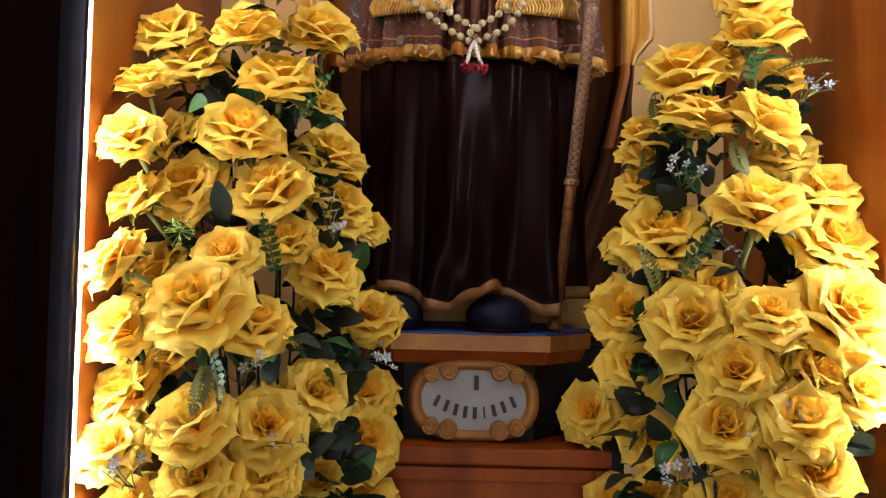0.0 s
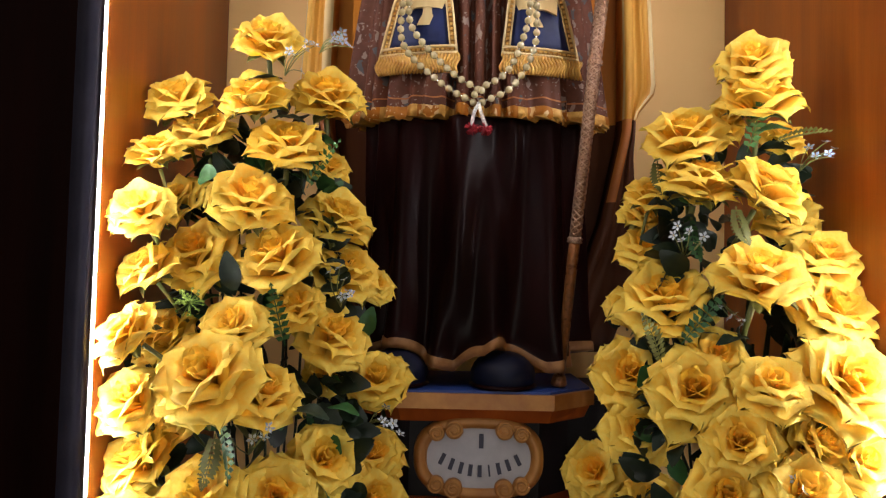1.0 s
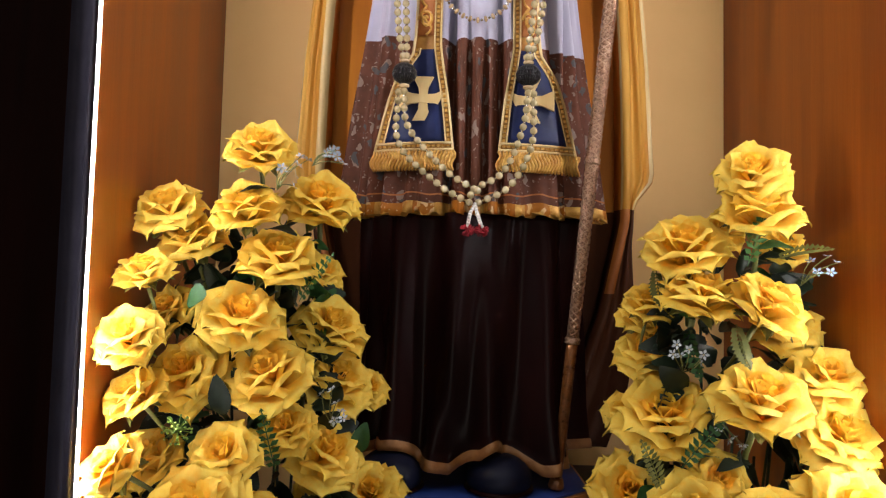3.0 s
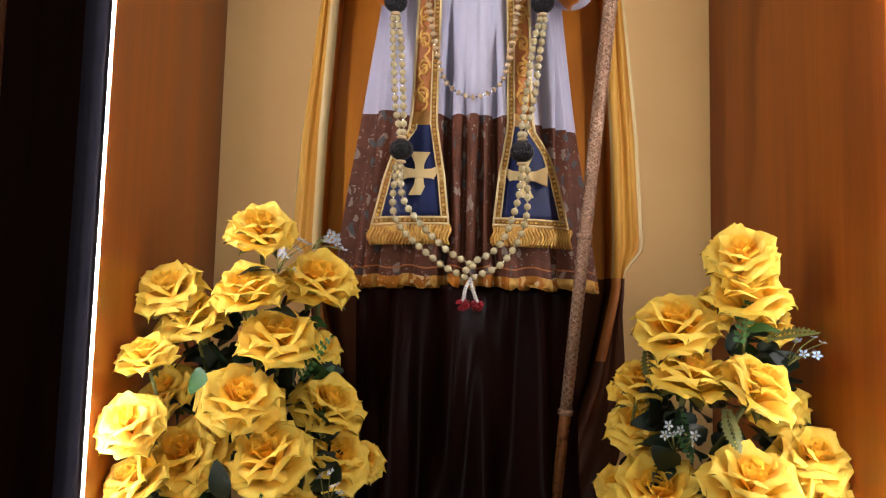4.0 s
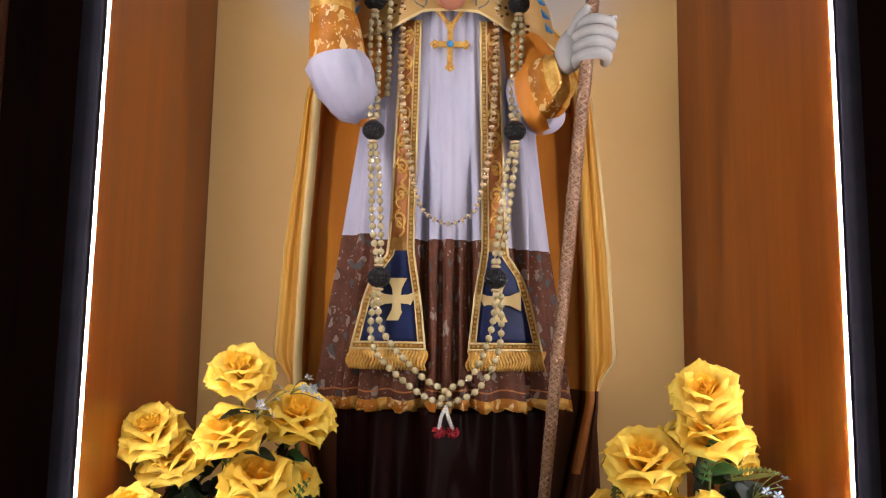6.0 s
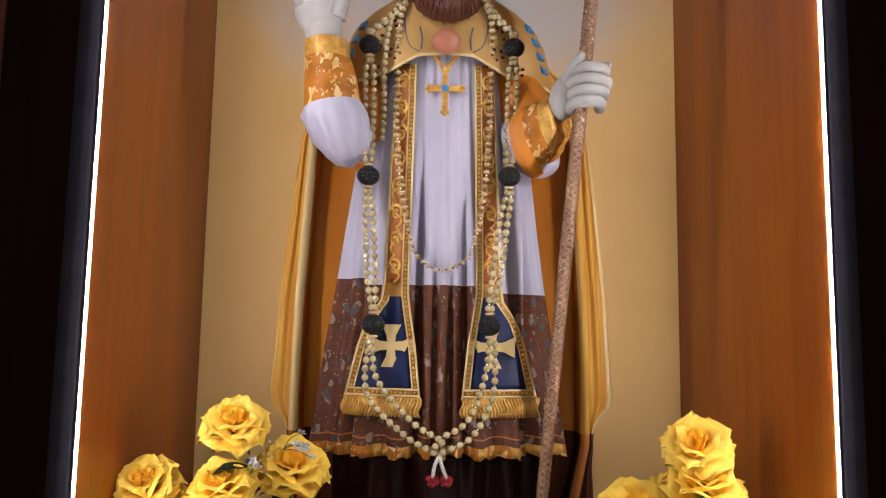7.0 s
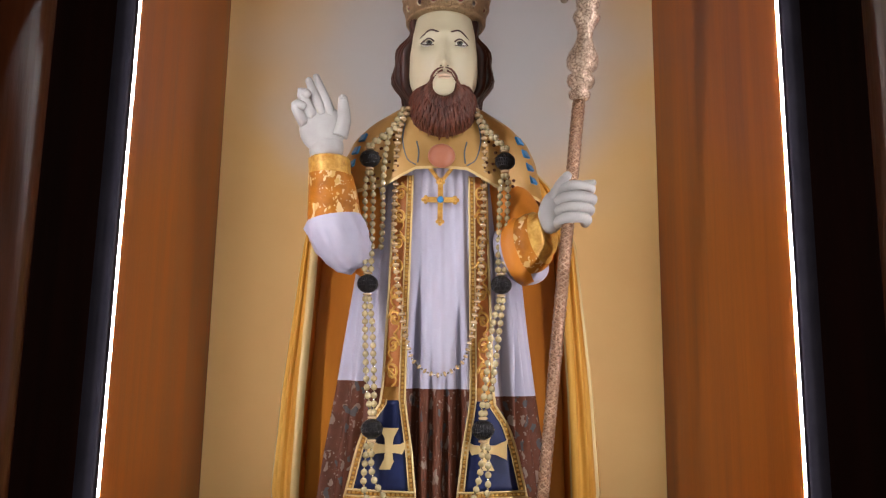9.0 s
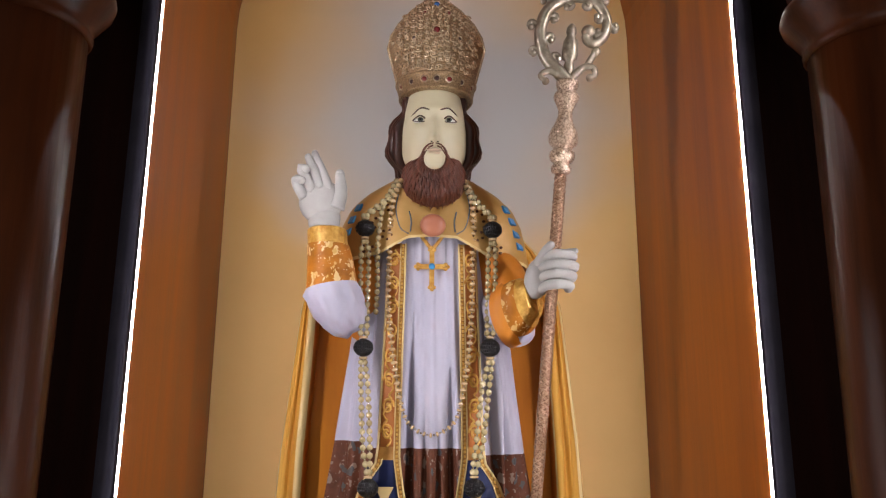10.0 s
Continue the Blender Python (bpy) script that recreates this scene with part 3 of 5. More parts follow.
        rings.append(r)
    def alb_mat(i, j):
        z = zs[i]
        edge = 2.113 - 0.012 * math.cos(ang[j])
        return ((mGOLD if (j // 6) % 3 == 0 else mSLV) if i < 2 else mSTO if i == 4 else mPRINT) if z < edge else mWHITE
    add_loft(bm, rings, alb_mat, True, True)
    # stole: embroidered bands ending in flared blue panels with a fringe
    def strip(edge, z0, z1, off, mat, steps=24, across=6):
        rows = []
        for i in range(steps + 1):
            z = z0 + (z1 - z0) * i / steps
            xa, xb = edge(z)
            row = [(xa + (xb - xa) * k / across) for k in range(across + 1)]
            rows.append([(x, front_y(x, z, ALB, off), z) for x in row])
        n = len(rows[0])
        backs = [[(x, y + 0.006, z) for x, y, z in reversed(r)] for r in rows]
        add_loft(bm, [r + b for r, b in zip(rows, backs)], mat, True, True)
    for s in (-1, 1):
        def m(v):
            return SX + s * v
        inner = ((1.905, .040), (2.0, .050), (2.06, .060), (2.10, .066), (2.16, .066), (2.60, .060))
        outer = ((1.905, .187), (2.0, .165), (2.05, .148), (2.09, .120), (2.12, .116), (2.16, .114), (2.60, .101))
        strip(lambda z: (m(lerp(inner, z)[0]), m(lerp(outer, z)[0])), 1.905, 2.58, 0.010, mGDARK, 40)
        strip(lambda z: (m(lerp(inner, z)[0] + .013), m(lerp(outer, z)[0] - .013)), 1.922, 2.098, 0.0125, mBLUE, 16)
        strip(lambda z: (m(lerp(inner, z)[0] + .013), m(lerp(outer, z)[0] - .005)), 2.125, 2.58, 0.0125, mSTO, 24)
        strip(lambda z: (m(lerp(inner, z)[0] - .001), m(lerp(inner, z)[0] + .003)), 1.905, 2.58, 0.014, mCREAM, 40, 2)
        strip(lambda z: (m(lerp(outer, z)[0] - .004), m(lerp(outer, z)[0] + .001)), 1.905, 2.58, 0.014, mCREAM, 40, 2)
        strip(lambda z: (m(lerp(inner, z)[0] + .011), m(lerp(inner, z)[0] + .014)), 1.922, 2.58, 0.015, mCREAM, 40, 2)
        strip(lambda z: (m(lerp(outer, z)[0] - .016), m(lerp(outer, z)[0] - .013)), 1.922, 2.10, 0.015, mCREAM, 16, 2)
        for z in (1.907, 1.919):
            strip(lambda q: (m(lerp(inner, q)[0]), m(lerp(outer, q)[0])), z, z + 0.004, 0.015, mCREAM, 1, 12)
        # bosses along the borders
        z = 1.926
        while z < 2.575:
            x = m(lerp(inner, z)[0] + .007)
            add_box(bm, (x, front_y(x, z, ALB, 0.013), z), (0.005, 0.005, 0.005), mGOLD)
            if z < 2.10:
                x = m(lerp(outer, z)[0] - .0085)
                add_box(bm, (x, front_y(x, z, ALB, 0.013), z), (0.005, 0.005, 0.005), mGOLD)
            z += 0.009
        for k in range(15):
            x = m(.05 + .125 * k / 14)
            add_box(bm, (x, front_y(x, 1.915, ALB, 0.013), 1.9155), (0.005, 0.005, 0.004), mGOLD)
        # fringe
        for k in range(26):
            x = m(.041 + .147 * k / 25)
            pth = []
            for q in range(7):
                z = 1.906 - 0.036 * q / 6
                xx = x + 0.0035 * math.sin(q * 1.1 + k * 0.3)
                pth.append((xx, front_y(xx, z, ALB, 0.013 + 0.004 * math.sin(q / 6 * math.pi)), z))
            add_tube(bm, pth, [0.0032, 0.0032, 0.0034, 0.0034, 0.0034, 0.003, 0.0022], mGOLD, 6)
        # scrollwork up the band
        for k in range(8):
            z0 = 2.145 + 0.055 * k
            pth = []
            for q in range(26):
                w = q / 25
                rad = 0.014 * (1 - 0.8 * w)
                aa = 1.5 * math.pi * w * 1.9
                cx = m((lerp(inner, z0)[0] + lerp(outer, z0)[0]) / 2 + 0.005)
                sg = 1 if k % 2 else -1
                x, z = cx + sg * rad * math.cos(aa), z0 + rad * math.sin(aa) * 1.3 + 0.01
                pth.append((x, front_y(x, z, ALB, 0.0135), z))
            add_tube(bm, pth, 0.0032, mGOLD, 6)
            x = m((lerp(inner, z0)[0] + lerp(outer, z0)[0]) / 2 + 0.005)
            pth = [(x + 0.010 * math.sin(q / 8 * 2 * math.pi + k * math.pi), front_y(x, z0 - .02 + .055 * q / 8, ALB, 0.0135), z0 - .02 + .055 * q / 8) for q in range(9)]
            add_tube(bm, pth, 0.0024, mGOLD, 6)
        # gilt cross with flared arms on the blue panel
        cx, cz, L = m(.097), 2.003, 0.044
        yy = front_y(cx, cz, ALB, 0.0165)
        for q in range(4):
            aa = q * math.pi / 2
            ll = L if q % 2 else L * 0.92
            pts = [(0.007, 0), (0.009, ll * 0.5), (0.019, ll), (-0.019, ll), (-0.009, ll * 0.5), (-0.007, 0)]
            add_prism(bm, [(cx + u * math.cos(aa) - v * math.sin(aa), cz + u * math.sin(aa) + v * math.cos(aa)) for u, v in pts], yy - 0.0015 * (q % 2), yy + 0.006, mCREAM)
    # cope: hanging folds at both sides, lining behind
    xo_t = ((1.36, .215), (1.46, .25), (1.62, .294), (1.78, .318), (1.835, .32), (1.885, .36), (2.11, .346), (2.45, .312), (2.58, .26), (2.66, .18))
    xi_t = ((1.36, .16), (1.46, .2), (1.62, .255), (1.80, .292), (1.9, .293), (2.11, .289), (2.45, .272), (2.58, .22), (2.66, .15))
    zs = [1.36 + (2.66 - 1.36) * k / 70 for k in range(71)]
    rings = []
    for z in zs:
        xo, xi = lerp(xo_t, z)[0], lerp(xi_t, z)[0]
        wv = 0.004 * math.sin(9 * z)
        def half(s, e, xo=xo):
            xo += (0.006 + 0.055 * max(0, min(1, (1.76 - z) / .28))) * (s > 0)
            w = xo - xi
            pts = [(SX + s * (xi - e), 1.462 + e, z), (SX + s * (xi + .004), 1.440 + wv + e, z), (SX + s * (xi + .018), 1.434 + wv + e, z), (SX + s * (xi + .021), 1.446 + e, z)]
            for q in range(1, 9):
                u = q / 9
                pts.append((SX + s * (xi + .022 + (w - .030) * u), 1.446 - .009 * math.sin(u * 8.5 + 1.4 * z + s) * math.sin(math.pi * min(1, u * 1.3)) - wv * u + e, z))
            return pts + [(SX + s * (xo - .006), 1.440 - wv + e, z), (SX + s * (xo - e), 1.462 + e * .5, z),
                          (SX + s * (xo - .02 - e), 1.492, z), (SX + s * (xo * .6), 1.530 - e, z), (SX + s * xo * .25, 1.545 - e, z)]
        out = half(-1, 0) + list(reversed(half(1, 0)))
        inn = half(-1, .006) + list(reversed(half(1, .006)))
        rings.append(out + list(reversed(inn)))
    def cope_mat(i, j):
        k = j if j < 34 else 67 - j
        k = min(k, 33 - k)
        # low down, the shade on the lining is put in as a darker brown
        if zs[i] < 1.82:
            return mSTO if (k in (1, 2) and zs[i] > 1.64) else mLOW
        if j >= 34 or k > 13:
            return mCIN
        return mCREAM if k in (0, 1, 12) else mCOUT
    add_loft(bm, rings, cope_mat, True, True)
    # shoulder cape
    rings = []
    top = 2.745
    for i in range(25):
        w = i / 24
        r = []
        for a in ang:
            s = math.sin(a)
            lowz = 2.53
            if s < 0:
                c = abs(math.cos(a))
                lowz = float(np.interp(c, (0, .24, .5, 1), (2.594, 2.590, 2.555, 2.532)))
            z = top + (lowz - top) * w
            rx, ry, yc = lerp(CAPELET, z)
            fold = 0.003 * math.sin(9 * a) * w
            r.append((SX + (rx + fold) * math.cos(a), yc + (ry + fold) * s, z))
        rings.append(r)
    add_loft(bm, rings, lambda i, j: mCREAM if i > 22 else mTAN, True)
    for s in (-1, 1):
        for k in range(4):
            z = 2.675 - 0.030 * k
            rx, ry, yc = lerp(CAPELET, z)
            aa = -0.52 + 0.02 * k
            x, y = SX + s * (rx + .001) * math.cos(aa), yc + (ry + .001) * math.sin(aa)
            add_box(bm, (x, y, z), (0.021, 0.006, 0.019), mAZ, Euler((-0.5, 0, s * 0.9)).to_matrix())
        for pts in (((.082, 2.70), (.086, 2.66), (.075, 2.615), (.055, 2.60)), ((.055, 2.655), (.05, 2.63), (.052, 2.605))):
            pth = smooth_path([(SX + s * x, front_y(SX + s * x, z, CAPELET, .0015), z) for x, z in pts], 14)
            add_tube(bm, pth, 0.0018, mLINE, 5)
        for cx, cz in ((.115, 2.665), (.105, 2.60), (.15, 2.57), (.13, 2.63)):
            for q in range(5):
                aa = q * 1.25 + cx * 20
                x, z = SX + s * (cx + .012 * math.cos(aa)), cz + .012 * math.sin(aa)
                add_ball(bm, (x, front_y(x, z, CAPELET, .0005), z), (.0042, .002, .0036), mLOW, 8, 5)
    add_ball(bm, (SX, 1.325, 2.618), (0.030, 0.018, 0.027), mBRO, 20, 12)
    # raised arm
    def arm(axis, radii, cols, wide=1.0):
        rings = []
        for (p, q) in zip(axis, radii):
            w = 1.0 if p[2] < 2.465 else 0.0
            rings.append([(p[0] + q * (1 + w * .10 * abs(math.sin(5 * a + 45 * p[2])) + w * .05 * math.sin(11 * a - 60 * p[2])) * math.cos(a), p[1] + q * (1 + w * .16 * abs(math.sin(5 * a + 45 * p[2])) + w * .06 * math.sin(11 * a - 60 * p[2])) * math.sin(a), p[2] + .010 * math.cos(a) * (p[2] < 2.5)) for a in [2 * math.pi * k / 80 for k in range(80)]])
        add_loft(bm, rings, lambda i, j: cols[i], True, True)
    ax = [(-.198, 1.285, 2.595), (-.199, 1.285, 2.590), (-.197, 1.288, 2.563), (-.196, 1.289, 2.558), (-.190, 1.292, 2.525), (-.186, 1.296, 2.474), (-.186, 1.298, 2.469),
          (-.183, 1.303, 2.455), (-.176, 1.312, 2.435), (-.166, 1.322, 2.41), (-.156, 1.335, 2.388), (-.149, 1.35, 2.374), (-.145, 1.36, 2.369)]
    arm(ax, [.040, .044, .044, .047, .051, .055, .056, .058, .057, .053, .044, .031, .008], [mGOLD, mGOLD, mGOLD, mSLV, mSLV, mSLV, mWHITE, mWHITE, mWHITE, mWHITE, mWHITE, mWHITE])
    add_ball(bm, (-.118, 1.42, 2.47), (.06, .05, .12), mCIN, 20, 12)
    # raised hand
    add_ball(bm, (-.205, 1.275, 2.615), (.036, .020, .045), mSKIN, 18, 12)
    add_ball(bm, (-.214, 1.272, 2.655), (.049, .018, .052), mSKIN, 20, 12, Euler((0, -0.15, 0)).to_matrix())
    def finger(points, r0, r1):
        pth = smooth_path(points, 12)
        add_tube(bm, pth, [r0 + (r1 - r0) * k / 11 for k in range(12)], mSKIN, 10)
        add_ball(bm, pth[-1], r1, mSKIN, 10, 8)
    finger([(-.198, 1.272, 2.68), (-.212, 1.270, 2.72), (-.232, 1.272, 2.768)], .0145, .0080)
    finger([(-.216, 1.270, 2.685), (-.230, 1.264, 2.72), (-.246, 1.268, 2.758)], .0145, .0082)
    finger([(-.234, 1.270, 2.68), (-.248, 1.258, 2.705), (-.258, 1.250, 2.726), (-.246, 1.246, 2.722)], .0145, .0095)
    finger([(-.250, 1.270, 2.665), (-.264, 1.258, 2.685), (-.268, 1.250, 2.700), (-.254, 1.247, 2.697)], .0135, .009)
    finger([(-.180, 1.272, 2.640), (-.170, 1.268, 2.675), (-.173, 1.264, 2.718)], .019, .0105)
    # lowered arm
    ax = [(.262, 1.285, 2.452), (.258, 1.29, 2.447), (.250, 1.298, 2.44), (.247, 1.302, 2.438), (.236, 1.315, 2.43), (.226, 1.328, 2.424), (.222, 1.332, 2.42), (.205, 1.352, 2.41), (.18, 1.38, 2.42)]
    d = Vector((-.75, .62, -.22)).normalized()
    rad = [.036, .041, .043, .050, .055, .057, .064, .062, .045]
    cols = [mGOLD, mGOLD, mGOLD, mSLV, mSLV, mCIN, mCIN, mWHITE]
    side, up = d.cross(Vector((0, 0, 1))).normalized(), None
    up = side.cross(d)
    rings = [[Vector(p) + (side * math.cos(a) + up * math.sin(a) * 1.15 - Vector((0, 0, .012)) * (q > 5)) * r for a in [2 * math.pi * k / 40 for k in range(40)]] for q, (p, r) in enumerate(zip(ax, rad))]
    add_loft(bm, rings, lambda i, j: cols[i], True, True)
    add_ball(bm, (.226, 1.345, 2.380), (.046, .042, .038), mWHITE, 20, 12)
    add_tube(bm, smooth_path([(.155, 1.43, 2.585), (.195, 1.405, 2.53), (.215, 1.37, 2.465), (.222, 1.345, 2.425)], 14), [.050 + .010 * k / 13 for k in range(14)], mCIN, 28)
    # hand closed round the staff
    add_ball(bm, (.268, 1.268, 2.487), (.030, .024, .048), mSKIN, 18, 12, Euler((0, 0.25, 0)).to_matrix())
    for k in range(4):
        z = 2.531 - 0.0215 * k
        sx = .006 * math.sin(k * 1.3 + .4)
        finger([(.272, 1.262, z - .006), (.285, 1.236, z), (.310, 1.222, z + .001), (.336 + sx, 1.235, z - .001), (.338 + sx, 1.258, z - .003)], .0125, .0105)
    finger([(.266, 1.262, 2.510), (.278, 1.236, 2.538), (.290, 1.222, 2.552)], .012, .009)
    finger([(.31, 1.25, 2.535), (.330, 1.245, 2.541), (.346, 1.24, 2.543)], .010, .007)
    # head: cream face, auburn beard and hair
    hc = Vector((0.039, 1.385, 2.835))
    rings, info = [], {}
    U, V = 160, 120
    for i in range(V + 1):
        ph = min(max(math.pi * i / V, 0.02), math.pi - 0.02)
        r = []
        for k in range(U):
            th = 2 * math.pi * k / U
            dx, dy, dz = math.sin(ph) * math.cos(th), math.sin(ph) * math.sin(th), math.cos(ph)
            p = Vector((hc.x + .079 * dx, hc.y + .082 * dy, hc.z + (.205 if dz > 0 else .118) * dz))
            fx, fz = p.x - hc.x, p.z
            face = dy < 0
            # jaw narrows
            jaw = max(0, (2.80 - fz) / 0.1)
            p.x = hc.x + fx * (1 - 0.12 * jaw)
            fx = p.x - hc.x
            kind = mFACE
            if face:
                p.y -= 0.026 * math.exp(-(fx / .012) ** 2) * math.exp(-((fz - 2.812) / .016) ** 2) + 0.014 * math.exp(-(fx / .009) ** 2) * math.exp(-((fz - 2.845) / .028) ** 2)
                p.y += 0.009 * (math.exp(-((fx - .036) / .020) ** 2) + math.exp(-((fx + .036) / .020) ** 2)) * math.exp(-((fz - 2.872) / .014) ** 2)
                p.y -= 0.005 * math.exp(-((fz - 2.898) / .012) ** 2) * math.exp(-(fx / .05) ** 2)
                p.y -= 0.010 * math.exp(-(fx / .024) ** 2) * math.exp(-((fz - 2.748) / .024) ** 2)
            beard_line = float(np.interp(abs(fx), (0, .012, .03, .050, .062, .074), (2.804, 2.804, 2.790, 2.770, 2.775, 2.785)))
            chin = (fx / .027) ** 2 + ((fz - 2.772) / .030) ** 2
            if face and fz < beard_line and chin > 1:
                kind = mBEARD
                g = min(1, (beard_line - fz) / 0.02) * min(1, (chin - 1) / 0.6)
                strand = 0.0035 * math.sin(62 * math.atan2(fx, (fz - 2.80) - 0.06) + 3 * math.sin(fz * 60))
                n = Vector((dx, dy, dz * 0.6)).normalized()
                p += n * (0.014 + strand) * g
                p.z -= 0.040 * g * min(1, max(0, (2.78 - fz) / .08))
                p.y -= 0.010 * g
            if not face:
                kind = mHAIR
            info[(i, k)] = kind
            r.append(p)
        rings.append(r)
    add_loft(bm, rings, lambda i, j: info[(i, j)], True, True)
    for s in (-1, 1):
        # moustache, eye, brow
        pth = smooth_path([(hc.x + s * .002, 1.284, 2.803), (hc.x + s * .015, 1.287, 2.800), (hc.x + s * .027, 1.297, 2.787), (hc.x + s * .031, 1.303, 2.762)], 10)
        add_tube(bm, pth, [.0012, .0016, .0020, .0023, .0025, .0027, .0028, .0028, .0024, .0018], mBEARD, 8)
        ex = hc.x + s * .034
        add_ball(bm, (ex, 1.323, 2.8715), (.0165, .010, .0058), mEYE, 16, 10)
        add_ball(bm, (ex, 1.3145, 2.8722), (.0068, .003, .0056), mIRIS, 12, 8)
        for dz, rr in ((.0085, .0017), (-.0072, .0010)):
            pth = smooth_path([(ex - .019, 1.318, 2.870), (ex, 1.3105, 2.872 + dz), (ex + .019, 1.322 if s > 0 else 1.318, 2.870)], 10)
            add_tube(bm, pth, [rr * .6] + [rr] * 8 + [rr * .6], mHAIR, 6)
        add_ball(bm, (ex, 1.3118, 2.8722), (.0028, .0012, .0026), mCAS, 10, 6)
        add_ball(bm, (hc.x + s * .0075, 1.2835, 2.8065), (.0022, .0015, .0014), mCAS, 8, 6)
        pth = smooth_path([(hc.x + s * .013, 1.303, 2.893), (hc.x + s * .034, 1.310, 2.899), (hc.x + s * .057, 1.334, 2.886)], 12)
        add_tube(bm, pth, [.0010] + [.0019] * 9 + [.0014, .0008], mHAIR, 6)
        # locks of hair
        for q in range(9):
            o, w = q / 8, (q % 3) * .009
            pth = smooth_path([(hc.x + s * .062, 1.372 + .010 * q, 2.965), (hc.x + s * (.069 + w * .5), 1.372 + .011 * q, 2.915),
                               (hc.x + s * (.083 + w * 1.0), 1.372 + .011 * q, 2.865), (hc.x + s * (.092 + w * .9 + .005 * math.sin(q * 2)), 1.375 + .011 * q, 2.832), (hc.x + s * (.080 + w * .7), 1.385 + .011 * q, 2.800),
                               (hc.x + s * (.068 + w * .5), 1.400 + .009 * q, 2.765 - .008 * math.cos(q))], 18)
            pth = [p + Vector((s * .0055 * math.sin(k * 1.05 + q * .4), 0, 0)) for k, p in enumerate(pth)]
            add_tube(bm, pth, [.008 + .005 * math.sin(math.pi * k / 17) for k in range(17)] + [.003], mHAIR, 8)
    # lips
    add_ball(bm, (hc.x, 1.288, 2.7875), (.018, .005, .0034), mLIP, 16, 8)
    add_ball(bm, (hc.x, 1.288, 2.7810), (.014, .005, .0036), mLIP, 16, 8)
    # full beard: a rounded mass under combed, curling strands
    add_ball(bm, (hc.x, 1.378, 2.715), (.074, .074, .056), mBEARD, 32, 20)
    add_ball(bm, (hc.x, 1.299, 2.770), (.0245, .014, .0275), mFACE, 24, 16)
    for lay, (r0, r1, count, out) in enumerate(((.026, .060, 61, .000), (.042, .082, 71, -.002), (.058, .098, 83, .004))):
        for k in range(count):
            th = (k / (count - 1) * 2 - 1) * 1.72
            reach = r1 * (1 - .16 * abs(math.sin(th)) - .10 * max(0, abs(th) - 1.2)) + .004 * math.sin(k * 2.7)
            start = r0 * (1 - .1 * abs(math.sin(th)))
            pth = []
            for q in range(11):
                w = q / 10
                r = start + (reach - start) * w
                aa = th * (1 - .16 * w) + .06 * math.sin(w * 5 + k * 1.7)
                x, z = math.sin(aa) * r, 2.768 - math.cos(aa) * r - .012 * w * w
                dep = 1.296 + .072 * (abs(x) / .078) ** 2 + out - .010 * math.sin(w * 3.0) + .022 * max(0, 2.70 - z) / .03 * w
                pth.append((hc.x + x, dep, z))
            add_tube(bm, pth, [.0014, .0022, .0027, .0029, .0030, .0030, .0029, .0027, .0023, .0018, .0008], mBEARD, 6)
    return tagged(part("statue", bm, mats), "painted statue of a robed bishop with raised hand", "statue")


build_statue()


